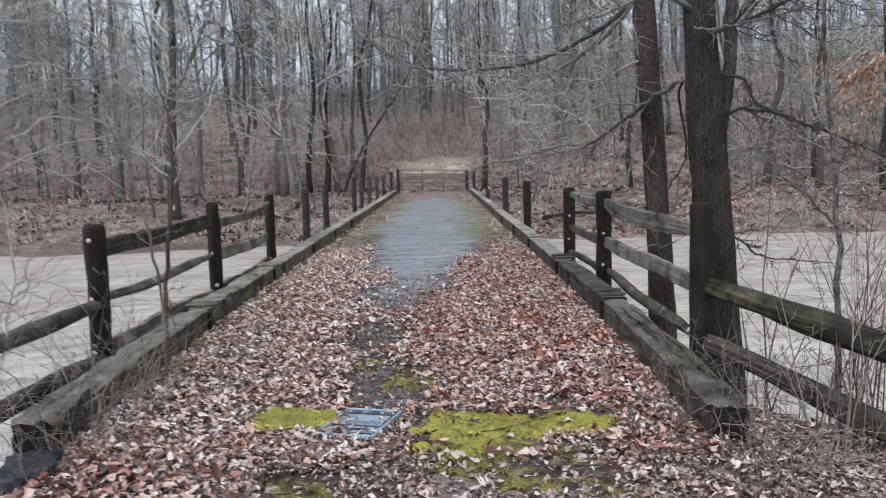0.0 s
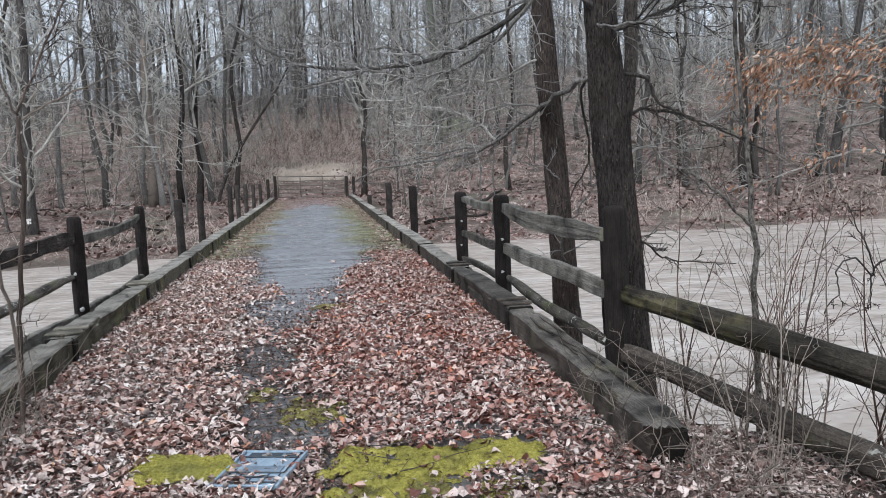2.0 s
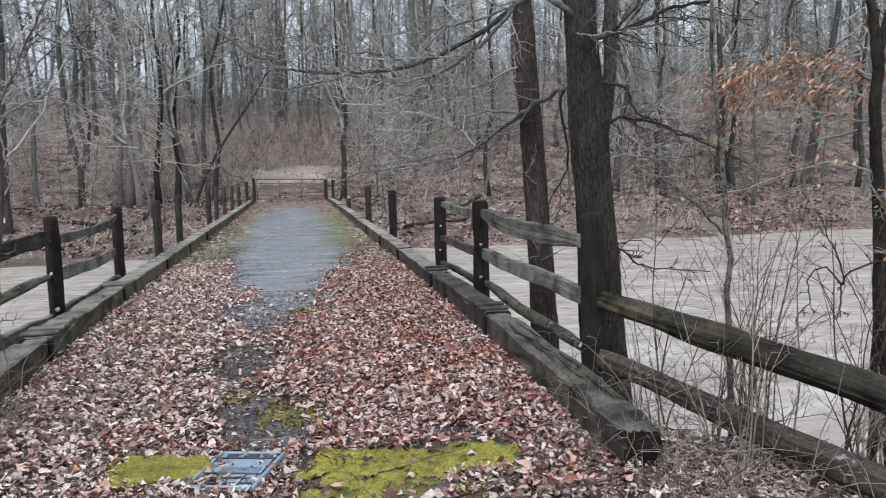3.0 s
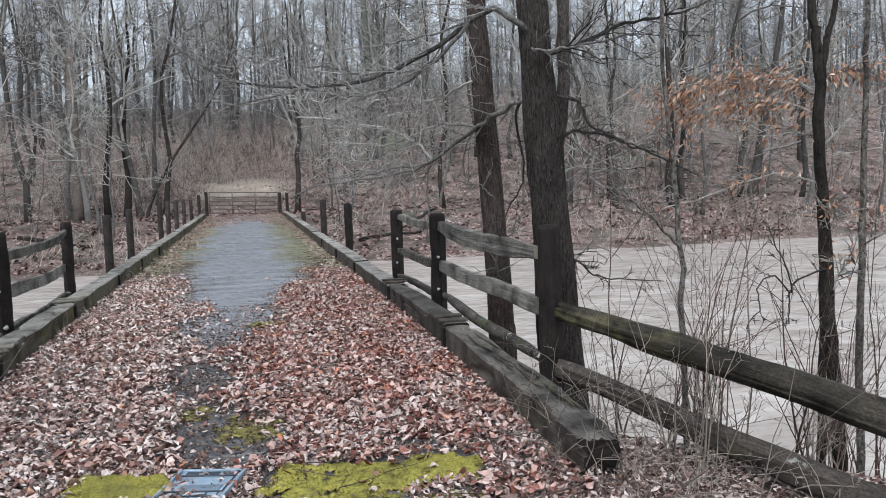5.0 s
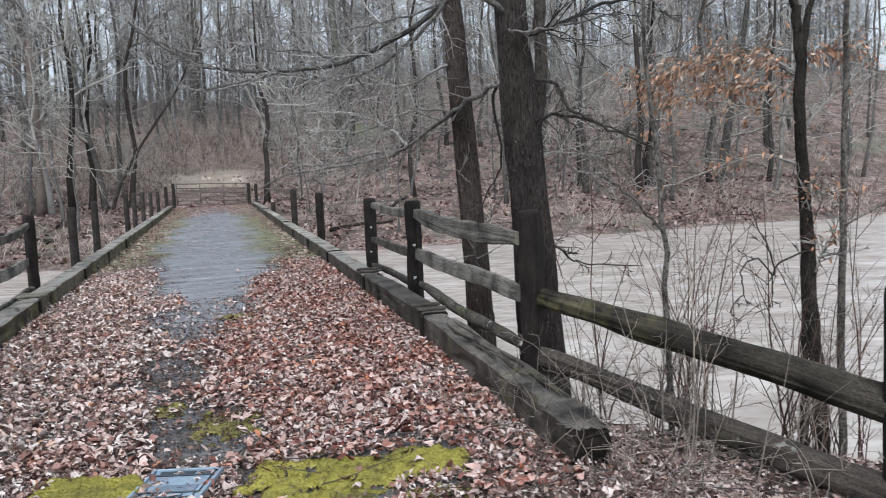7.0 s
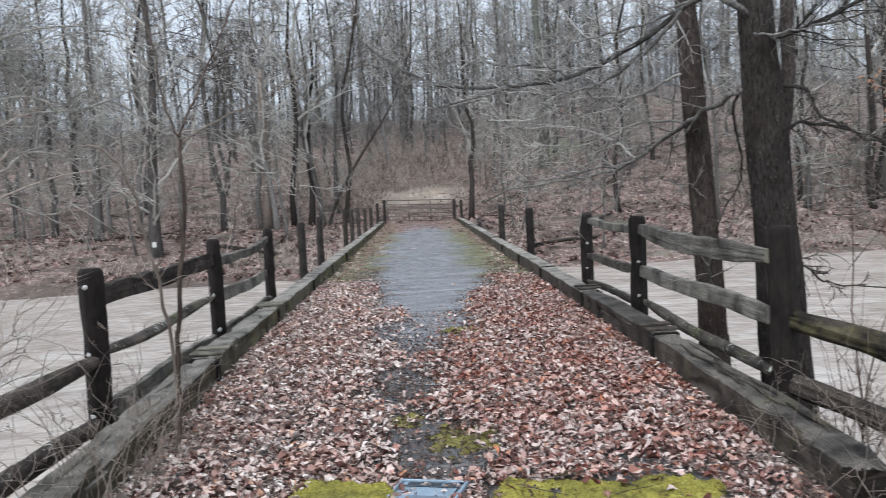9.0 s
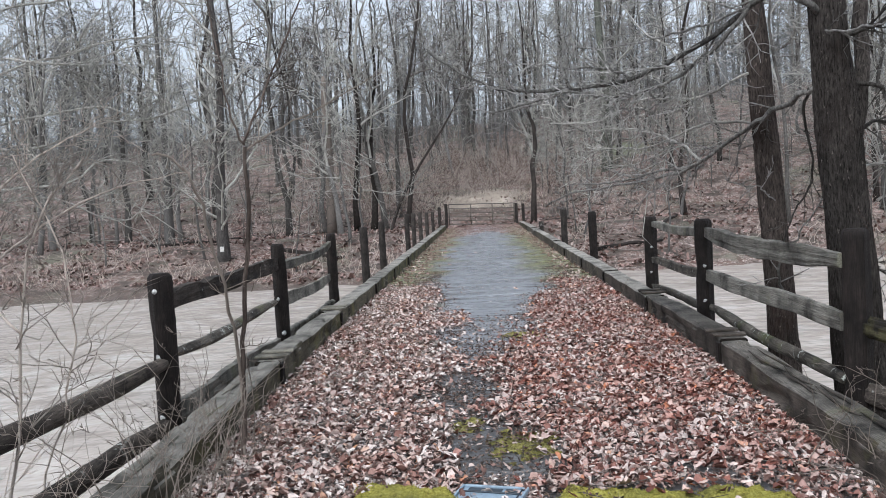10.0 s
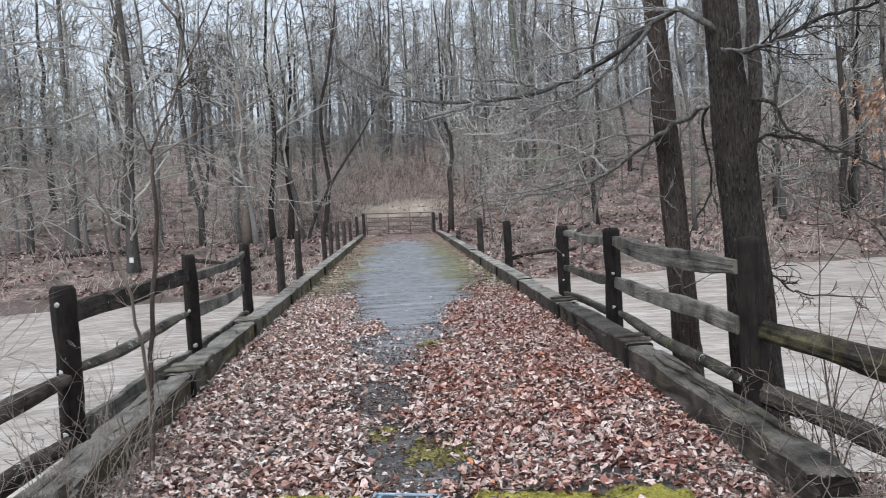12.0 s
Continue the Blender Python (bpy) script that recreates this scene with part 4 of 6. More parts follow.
    while n < 94:
        y = 35.5 + 45 * rng.random() ** 1.3
        x = rng.uniform(-0.62 * y - 3, 0.88 * y + 3)
        if n < 22:
            x, y = rng.uniform(4.2, 16), rng.uniform(40, 62)
        elif n < 34:
            x, y = rng.uniform(16, 38), rng.uniform(43, 60)
        if abs(x) < 3.6 or y < far_shore(x) + 1.2:
            continue
        plant(x, y, rng.choice(thin), rng.uniform(0.55, 1.15), "understory_tree", small, "understory trees", rng.uniform(-7, 7), rng.uniform(-7, 7))
        n += 1
    # broken dead trunk
    snag = Soup()
    sweep(snag, [(0, 0, -0.5), (0.05, 0, 2), (0, 0.1, 5), (0.1, 0, 8.2), (0.12, 0, 8.6)], circle(10), [0.34, 0.29, 0.27, 0.25, 0.17], jitter=0.08, rng=rng)
    ob = tagged(part("dead_snag", snag, bark("snag_wood", (0.11, 0.092, 0.08), (0.23, 0.195, 0.17))), "broken-topped dead brown tree trunk among bare trees", "tree")
    ob.location = (-8.1, 44.5, ground_z(-8.1, 44.5))
    ob.scale = (0.9, 0.9, 0.985)
    # slim trunk leaning over beside the gate
    trunk, crown = Soup(), Soup()
    lrng = random.Random(19)
    pts = resample([(0, 0, -0.5), (0.35, 0.1, 0.9), (1.45, 0.4, 3.0), (3.4, 1.0, 5.9), (4.3, 1.2, 7.6), (5.0, 1.4, 9.6)], 16)
    sweep(trunk, pts, circle(8), [0.105 - 0.005 * i for i in range(17)], jitter=0.06, rng=lrng)
    twiggy(crown, lrng, pts, 26, 2.2, 0.03, lo=0.25, up=0.06, fine=0.014)
    template("woodland_tree", "slim dark tree leaning far over beside the gate", "tree", "woodland trees", trunk, crown, BARK, TWIG, (-5.1, 46.0, ground_z(-5.1, 46.0)))
    # woods past the crest, too far to count
    far = Soup()
    frng = random.Random(5)
    for _ in range(370):
        y = frng.uniform(100, 175)
        x = frng.uniform(-0.66 * y, 0.92 * y)
        z = ground_z(x, min(y, 129)) - 0.5
        H = frng.uniform(13, 20)
        top = Vector((x + frng.gauss(0, 0.8), y, z + H))
        base = Vector((x, y, z))
        r = frng.uniform(0.12, 0.25)
        sweep(far, [base, base.lerp(top, 0.5), top], circle(5), [r, r * 0.7, r * 0.15], caps=False)
        for _ in range(26):
            t = frng.uniform(0.3, 1)
            p = base.lerp(top, t)
            q = p + Vector((frng.gauss(0, 1), frng.gauss(0, 1), frng.uniform(0.5, 2.0))) * (H * 0.13 * (1.3 - t))
            crooked(far, frng, p, q, 0.04)
            for _ in range(4):
                p2 = p.lerp(q, frng.uniform(0.3, 1))
                spike(far, p2, p2 + Vector((frng.gauss(0, 1), frng.gauss(0, 1), frng.uniform(0, 1.3))) * 1.1, 0.046)
    # undergrowth along the crest
    for _ in range(3400):
        y = frng.uniform(84, 150)
        x = frng.uniform(-0.66 * y, 0.92 * y)
        p = Vector((x, y, ground_z(x, min(y, 129)) - 0.2))
        h = frng.uniform(1.5, 6.5)
        q = p + Vector((frng.gauss(0, 0.16) * h, 0, h))
        crooked(far, frng, p, q, 0.045, 0.08)
        for _ in range(5):
            p2 = p.lerp(q, frng.uniform(0.2, 0.9))
            spike(far, p2, p2 + Vector((frng.gauss(0, 0.8), frng.gauss(0, 0.5), frng.uniform(0.1, 1.0))) * h * 0.25, 0.028)
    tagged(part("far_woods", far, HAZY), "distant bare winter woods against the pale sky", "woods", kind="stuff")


build_woods()


def build_brush():
    """Low brush on the leaf-strewn far bank, taller russet brush behind the gate."""
    rng = random.Random(8)
    for tall, count, mat, label in ((True, 1700, BRUSH_TAN, "tall tan winter brush behind the gate"), (True, 750, SHRUB, "tall dark russet brush stems behind the gate"), (False, 2000, BRUSH, "low russet brush and seedlings on the far bank")):
        soup = Soup()
        n = 0
        while n < count:
            if tall:
                x, y = rng.gauss(-1.0, 6.5), rng.uniform(50.5, 76)
                if (abs(x + 0.2) < 3.4 and y < 55.0) or y < 47.5 + 0.25 * abs(x):
                    continue
            else:
                y = 34.2 + 52 * rng.random() ** 1.6
                x = rng.uniform(-0.62 * y - 2, 0.88 * y + 2)
            if y < far_shore(x) + 0.8 or (abs(x) < 3.6 and y < 47) or (abs(x) < 3.6 and 47 < y < 56 and rng.random() < 0.85) or (x > 7 and 56 < y < 66 and x < 15):
                continue
            if not tall and noise.noise(Vector((x * 0.15, y * 0.15, 5))) < 0.0:
                continue
            h = rng.uniform(0.7, 2.6) if tall else rng.uniform(0.25, 1.15)
            d = Vector((rng.gauss(0, 0.4), rng.gauss(0, 0.4), 1)).normalized()
            pts = wander(rng, (x, y, ground_z(x, y) - 0.05), d, h, 3, 0.25, -0.05)
            r = rng.uniform(0.007, 0.015)
            sweep(soup, pts, circle(3), [r, r * 0.8, r * 0.6, r * 0.3], caps=False)
            for _ in range(4):
                a, b = along(pts, rng.uniform(0.25, 1))
                crooked(soup, rng, a, a + off_axis(rng, b, rng.uniform(0.4, 1.2)) * h * rng.uniform(0.15, 0.45), r * 0.6, 0.2)
            n += 1
        tagged(part("far_bank_brush", soup, mat), label, "brush", kind="stuff")


build_brush()


def build_straw():
    """Bleached grass in tussocks on the hump behind the gate."""
    rng = random.Random(88)
    soup = Soup()
    n = 0
    while n < 2600:
        x, y = rng.gauss(0.0, 1.9), rng.uniform(53.0, 56.6)
        tuft = noise.noise(Vector((x * 0.9, y * 0.9, 6.0)))
        if abs(x) > 4.4 or tuft < -0.22:
            continue
        p = Vector((x, y, ground_z(x, y) - 0.02))
        crooked(soup, rng, p, p + Vector((rng.gauss(0, 0.16), rng.gauss(0, 0.12), rng.uniform(0.10, 0.34) * (1.1 + tuft))), 0.012, 0.1)
        n += 1
    tagged(part("dry_grass", soup, STRAW), "bleached tan grass on the rise behind the gate", "grass", kind="stuff")


build_straw()


def build_hill_thicket():
    """Young stems between the trees up the hillside."""
    for seed, mat, count, lo, hi, label in ((91, TWIG, 430, 46, 112, "crooked pale grey saplings between the trees on the hillside"), (92, TWIG_DARK, 330, 40, 115, "dark thin saplings between the trees on the hillside")):
        rng = random.Random(seed)
        soup = Soup()
        n = 0
        while n < count:
            y = lo + (hi - lo) * rng.random() ** 1.1
            x = rng.uniform(-0.64 * y - 2, 0.9 * y + 2)
            if n < count * 0.15:
                x, y = rng.uniform(-14, 14), rng.uniform(60, 100)
            if y < far_shore(x) + 1.5 or (abs(x) < 5 and y < 58):
                continue
            h = rng.uniform(1.6, 6.0)
            d = Vector((rng.gauss(0, 0.2), rng.gauss(0, 0.2), 1)).normalized()
            pts = wander(rng, (x, y, ground_z(x, y) - 0.1), d, h, 5, 0.13, 0.02)
            r = rng.uniform(0.012, 0.032)
            sweep(soup, pts, circle(3), [r, r * 0.9, r * 0.75, r * 0.6, r * 0.4, r * 0.2], caps=False)
            for _ in range(8):
                a, b = along(pts, rng.uniform(0.25, 1))
                q = a + (off_axis(rng, b, rng.uniform(0.7, 1.5)) + Vector((0, 0, 0.1))) * h * rng.uniform(0.12, 0.36)
                crooked(soup, rng, a, q, r * 0.5, 0.14)
                for _ in range(3):
                    a2 = a.lerp(q, rng.uniform(0.25, 0.95))
                    crooked(soup, rng, a2, a2 + off_axis(rng, (q - a).normalized(), 0.9) * h * rng.uniform(0.05, 0.15), r * 0.33, 0.2)
            n += 1
        tagged(part("hillside_thicket", soup, mat), label, "thicket", kind="stuff")


build_hill_thicket()


def build_logs():
    rng = random.Random(64)
    for x, y, ln, az in [(6.5, 37.2, 3.2, 0.3), (-8, 38.5, 3.5, -0.4), (-15, 41.5, 4.0, 0.2), (9, 41, 3.0, 1.0)]:
        soup = Soup()
        pts = []
        for i in range(9):
            t = i / 8 - 0.5
            px, py = x + math.cos(az) * ln * t, y + math.sin(az) * ln * t
            pts.append((px, py, ground_z(px, py) + 0.06 + 0.03 * math.sin(i * 1.7)))
        r = rng.uniform(0.07, 0.14)
        sweep(soup, pts, circle(8), [r * (1 - 0.06 * i) for i in range(9)], jitter=0.08, rng=rng)
        tagged(part("fallen_log", soup, BARK), "dark fallen log on the leaf-covered far bank", "log", "fallen logs")


build_logs()


def build_far_litter():
    """Fallen leaves and dead sticks on the far bank, pale and dark among each other."""
    rng = random.Random(66)
    soup = Soup()
    n = 0
    while n < 15000:
        y = 34.0 + 24 * rng.random() ** 1.5
        x = rng.uniform(-0.6 * y - 1, 0.86 * y + 1)
        if y < far_shore(x) + 0.5 or noise.noise(Vector((x * 0.35, y * 0.35, 8))) < -0.22:
            continue
        s, a, k = rng.uniform(0.05, 0.12), rng.uniform(0, 6.28), rng.gauss(0, 0.5)
        u, w = Vector((math.cos(a), math.sin(a), k)) * s, Vector((-math.sin(a), math.cos(a), rng.gauss(0.25, 0.5))) * s * 0.7
        c = Vector((x, y, ground_z(x, y) + rng.uniform(0.02, 0.07)))
        soup.add([c - u, c + w, c + u * 1.1, c - w], [(0, 3, 1), (3, 2, 1)])
        n += 1
    tagged(part("leaf_litter", soup, LEAF_HILL, smooth=False), "brown and reddish fallen leaves covering the far bank", "leaves", kind="stuff")
    for mat, count, label in ((TWIG_DARK, 110, "grey dead sticks lying on the far bank"), (BARK, 130, "dark dead branches lying on the far bank")):
        soup = Soup()
        n = 0
        while n < count:
            y = 34.5 + 26 * rng.random()
            x = rng.uniform(-0.6 * y, 0.86 * y)
            if y < far_shore(x) + 0.6 or abs(x) < 3:
                continue
            a, ln, r = rng.uniform(0, 6.28), rng.uniform(0.6, 2.6), rng.uniform(0.012, 0.035)
            d = Vector((math.cos(a), math.sin(a), rng.uniform(-0.05, 0.3))) * rng.choice((-1, 1))
            d.z = abs(d.z)
            pts = wander(rng, (x, y, ground_z(x, y) + 0.1), d, ln, 4, 0.14, -0.02)
            sweep(soup, pts, circle(4), [r, r * 0.9, r * 0.75, r * 0.55, r * 0.3], caps=False)
            for _ in range(4):
                p, q = along(pts, rng.uniform(0.3, 1))
                crooked(soup, rng, p, p + off_axis(rng, q, 0.7) * ln * rng.uniform(0.1, 0.3), r * 0.5)
            n += 1
        tagged(part("fallen_branches", soup, mat), label, "branches", kind="stuff")


build_far_litter()


def furrowed(soup, axis, radii, n, seed, depth, lump):
    """A trunk with furrowed bark: plates parted by crooked grooves, and a few knots."""
    m = 3 * (len(axis) - 1)
    pts = resample(axis, m)
    v, f = [], []
    for i, (p, a, b) in enumerate(ring_frames(pts)):
        t = i / m * (len(radii) - 1)
        j = min(int(t), len(radii) - 2)
        r = radii[j] + (radii[j + 1] - radii[j]) * (t - j)
        for q in range(n):
            th = 2 * math.pi * q / n
            c, e = math.cos(th), math.sin(th)
            groove = abs(noise.noise(Vector((c * 3.6, e * 3.6, p.z * 1.5 + seed)))) + 0.6 * abs(noise.noise(Vector((c * 8, e * 8, p.z * 4.5 + seed))))
            k = r + depth * (min(groove, 0.55) * 3.0 - 0.9) + 0.012 * lump * noise.noise(Vector((c * 0.9, e * 0.9, p.z * 1.3 + seed * 2)))
            v.append(p + a * c * k + b * e * k)
    for i in range(m):
        for q in range(n):
            f.append((i * n + q, i * n + (q + 1) % n, (i + 1) * n + (q + 1) % n, (i + 1) * n + q))
    soup.add(v, f)


def limb(soup, rng, pts, r0, r1, shoots=10, length=0.35, n=18, sides=7, up=0.03, levels=1, fine=0.003, shoot=0.0066):
    if isinstance(soup, tuple):
        own, spray = Soup(), Soup()
        out = limb(own, rng, pts, r0, r1, 0, n=n, sides=sides)
        stem = part("branch", own, LIMB if r0 > 0.0115 and soup[1] is BRANCH else soup[1], soup[0])
        if shoots:
            twiggy(spray, rng, out, shoots, length, max(shoot, r1), levels=levels, lo=0.12, up=up, fine=fine * 1.4, bend=0.15, tips=5)
            tagged(part("twig_spray", spray, soup[1], stem, "pale bare twigs"), kind="stuff")
        return out
    pts = resample(pts, n)
    wb = 0.008 if sides == 7 and r0 < 0.04 else 0.005
    pts = [p + Vector((rng.gauss(0, wb), rng.gauss(0, wb), rng.gauss(0, wb))) for p in pts]
    sweep(soup, pts, circle(sides), [r0 + (r1 - r0) * i / n for i in range(n + 1)], jitter=0.06, rng=rng)
    if shoots:
        twiggy(soup, rng, pts, shoots, length, max(0.005, r1 * 0.8), levels=levels, lo=0.12, up=up, fine=fine)
    return pts


def build_bank_trees():
    rng = random.Random(31)
    # broad trunk right behind the railing
    t1 = thing("bank_tree", "large dark wet trunk with ridged bark behind the railing", "tree", "bank trees")
    soup = Soup()
    axis1 = resample([(2.78, 6.42, -1.6), (2.69, 6.4, -0.32), (2.65, 6.4, 0.31), (2.61, 6.4, 0.97), (2.57, 6.4, 1.53), (2.52, 6.4, 2.22), (2.48, 6.4, 2.9), (2.35, 6.5, 6), (2.4, 6.6, 10)], 44)
    furrowed(soup, axis1, [0.195 - 0.0022 * i + (0.05 if i < 2 else 0) for i in range(45)], 72, 3, 0.011, 2.0)
    part("trunk", soup, BARK_OAK, t1)
    soup = Soup()
    limb(soup, rng, [(2.64, 6.5, 0.6), (2.68, 6.5, 1.5), (2.76, 6.52, 2.1), (2.80, 6.55, 2.35), (2.81, 6.6, 2.69), (2.9, 6.8, 3.4), (3.0, 6.9, 6)], 0.062, 0.045, 0)
    part("second_stem", soup, BARK_OAK, t1)
    limb((t1, BRANCH), rng, [(2.42, 6.35, 2.62), (2.29, 6.3, 2.70), (2.15, 6.43, 2.80), (1.99, 6.56, 2.74), (1.75, 6.69, 2.55), (1.45, 6.82, 2.41), (1.23, 6.95, 2.34), (0.81, 7.08, 2.30), (0.44, 7.21, 2.30), (0.07, 7.34, 2.39), (-0.25, 7.47, 2.60), (-0.43, 7.6, 2.76)], 0.026, 0.010, 34, 0.75, n=34, up=0.0, shoot=0.0085, fine=0.004)
    limb((t1, BRANCH), rng, [(1.97, 6.5, 2.72), (1.82, 6.59, 2.54), (1.61, 6.67, 2.36), (1.43, 6.76, 2.26), (1.16, 6.85, 2.20), (0.94, 6.94, 2.20), (0.71, 7.03, 2.26), (0.29, 7.11, 2.17), (0.06, 7.2, 2.16)], 0.018, 0.008, 26, 0.65, n=28, up=0.0, shoot=0.008, fine=0.004)
    limb((t1, BRANCH), rng, [(2.45, 6.4, 2.14), (2.37, 6.45, 2.10), (2.25, 6.84, 2.00), (2.18, 7.29, 1.90), (1.92, 7.73, 1.67), (1.66, 8.17, 1.55), (1.38, 8.61, 1.50), (0.94, 9.06, 1.45), (0.66, 9.5, 1.32)], 0.024, 0.008, 34, 0.7, n=30, up=0.03, shoot=0.008, fine=0.004)
    limb((t1, LIMB_DARK), rng, [(2.37, 6.45, 2.10), (2.39, 6.64, 1.92), (2.47, 6.68, 1.59), (2.45, 6.72, 1.40), (2.33, 6.76, 1.16), (2.26, 6.8, 0.96)], 0.012, 0.005, 6, 0.25)
    limb((t1, LIMB_DARK), rng, [(2.52, 6.32, 2.44), (2.69, 6.16, 2.48), (2.86, 6.02, 2.55), (3.08, 5.88, 2.62), (3.34, 5.74, 2.65), (3.58, 5.6, 2.74)], 0.019, 0.007, 26, 0.5)
    limb((t1, LIMB_DARK), rng, [(2.66, 6.4, 2.15), (2.87, 6.4, 2.06), (2.92, 6.4, 1.92), (3.10, 6.4, 1.81), (3.27, 6.4, 1.74), (3.53, 6.4, 1.65)], 0.017, 0.006, 12, 0.3)
    limb((t1, LIMB_DARK), rng, [(2.68, 6.45, 1.74), (2.77, 6.5, 1.80), (2.89, 6.64, 1.85), (3.19, 6.78, 1.82), (3.58, 6.92, 1.73), (3.96, 7.06, 1.61), (4.43, 7.2, 1.44)], 0.018, 0.006, 22, 0.45)
    limb((t1, LIMB_DARK), rng, [(2.72, 6.5, 0.88), (2.87, 6.6, 0.78), (3.03, 6.6, 0.65), (3.24, 6.6, 0.57), (3.73, 6.6, 0.53)], 0.012, 0.004, 10, 0.25)
    # crooked side branches along the two long limbs
    high = [([(1.96, 6.52, 2.73), (1.70, 6.68, 2.66), (1.43, 6.86, 2.62), (1.14, 7.04, 2.59), (0.89, 7.22, 2.63), (0.73, 7.4, 2.73)], 0.010, 14),
            ([(1.18, 6.95, 2.33), (0.99, 6.99, 2.43), (0.74, 7.15, 2.47), (0.47, 7.33, 2.54), (0.25, 7.5, 2.62)], 0.011, 14),
            ([(0.72, 7.1, 2.29), (0.4, 7.22, 2.2), (0.12, 7.35, 2.17), (-0.07, 7.47, 2.23), (-0.14, 7.6, 2.32)], 0.011, 12)]
    low = [([(0.98, 6.92, 2.18), (1.09, 6.83, 2.08), (1.25, 6.77, 2.07), (1.42, 6.7, 2.09)], 0.009, 8),
           ([(1.93, 7.75, 1.66), (1.57, 7.92, 1.6), (1.4, 8.15, 1.56), (1.16, 8.38, 1.53), (0.85, 8.6, 1.53)], 0.012, 14),
           ([(2.44, 6.25, 2.46), (2.38, 6.12, 2.45), (2.55, 5.97, 2.43), (2.66, 5.88, 2.45), (2.85, 5.79, 2.48), (3.06, 5.7, 2.52)], 0.010, 8)]
    for path, r, shoots in high + low:
        limb((t1, BRANCH), rng, path, r, 0.005, shoots, 0.4, n=20, up=0.0, shoot=0.006, fine=0.0036)
    for path, shoots in (
        ([(2.2, 7.25, 2.35), (1.95, 7.9, 2.25), (1.6, 8.5, 2.32), (1.2, 9.2, 2.2), (0.8, 9.8, 2.25)], 10),
        ([(2.2, 7.25, 1.95), (2.0, 8.2, 2.0), (1.75, 9.2, 1.88), (1.4, 10.2, 1.95), (1.1, 11.0, 1.8)], 10),
        ([(1.92, 7.73, 1.67), (1.85, 8.4, 1.9), (1.6, 9.2, 2.1), (1.2, 9.9, 2.15)], 10),
        ([(2.75, 6.6, 1.5), (3.3, 7.4, 1.55), (3.9, 8.3, 1.35), (4.6, 9.0, 1.3)], 24)):
        limb((t1, TWIG), rng, path, 0.012, 0.008, shoots, 0.95, n=24, up=0.0, fine=0.0052)
    for _ in range(9):
        p = along(axis1, rng.uniform(0.82, 0.99))[0]
        a = rng.uniform(0, 6.28)
        limb((t1, BRANCH), rng, wander(rng, p, (math.cos(a), math.sin(a), 0.7), 2.6, 5, 0.1, 0.05), 0.03, 0.008, 10, 0.7, n=10, sides=5)
    # slimmer trunk beside it
    t2 = thing("bank_tree", "slim dark trunk leaning behind the railing", "tree", "bank trees")
    soup = Soup()
    axis2 = resample([(2.50, 7.3, -1.8), (2.44, 7.3, -0.09), (2.42, 7.3, 0.18), (2.38, 7.3, 1.14), (2.31, 7.3, 2.18), (2.26, 7.3, 3.08), (2.1, 7.4, 6), (2.0, 7.6, 9)], 36)
    furrowed(soup, axis2, [0.136 - 0.002 * i for i in range(37)], 54, 5, 0.008, 1.6)
    part("trunk", soup, BARK_BROWN, t2)
    for _ in range(8):
        p = along(axis2, rng.uniform(0.82, 0.99))[0]
        a = rng.uniform(0, 6.28)
        limb((t2, BRANCH), rng, wander(rng, p, (math.cos(a), math.sin(a), 0.7), 2.0, 5, 0.1, 0.05), 0.022, 0.006, 10, 0.6, n=10, sides=5)
    limb((t2, BRANCH), rng, [(2.42, 7.25, 0.5), (2.3, 7.0, 0.75), (2.45, 6.9, 1.05), (2.62, 6.9, 1.3)], 0.012, 0.005, 8, 0.3)
    limb((t2, BRANCH), rng, [(2.36, 7.2, 1.3), (2.2, 7.15, 1.42), (1.95, 7.1, 1.47)], 0.008, 0.003, 8, 0.22)


build_bank_trees()


def beech_spray(soup, rng, pts, count, size=0.062):
    """Dry folded leaves hanging from a twig."""
    for _ in range(count):
        p, d = along(pts, rng.uniform(0.1, 1))
        p = p + Vector((rng.gauss(0, 0.05), rng.gauss(0, 0.05), rng.gauss(0, 0.035)))
        ax = (off_axis(rng, d, rng.uniform(0.5, 1.3)) + Vector((0, 0, -rng.uniform(0.5, 1.6)))).normalized()
        w = ax.orthogonal().normalized()
        w.rotate(Matrix.Rotation(rng.uniform(0, 6.28), 3, ax))
        nn = ax.cross(w)
        s = size * rng.uniform(0.6, 1.2)
        fold = rng.uniform(0.1, 0.35)
        v = [p, p + ax * s * 0.3 + w * s * 0.17 + nn * s * fold * 0.5, p + ax * s * 0.65 + w * s * 0.15 + nn * s * fold * 0.5, p + ax * s, p + ax * s * 0.65 - w * s * 0.15 + nn * s * fold * 0.5, p + ax * s * 0.3 - w * s * 0.17 + nn * s * fold * 0.5, p + ax * s * 0.5]
        soup.add(v, [(0, 1, 6), (1, 2, 6), (2, 3, 6), (3, 4, 6), (4, 5, 6), (5, 0, 6)])


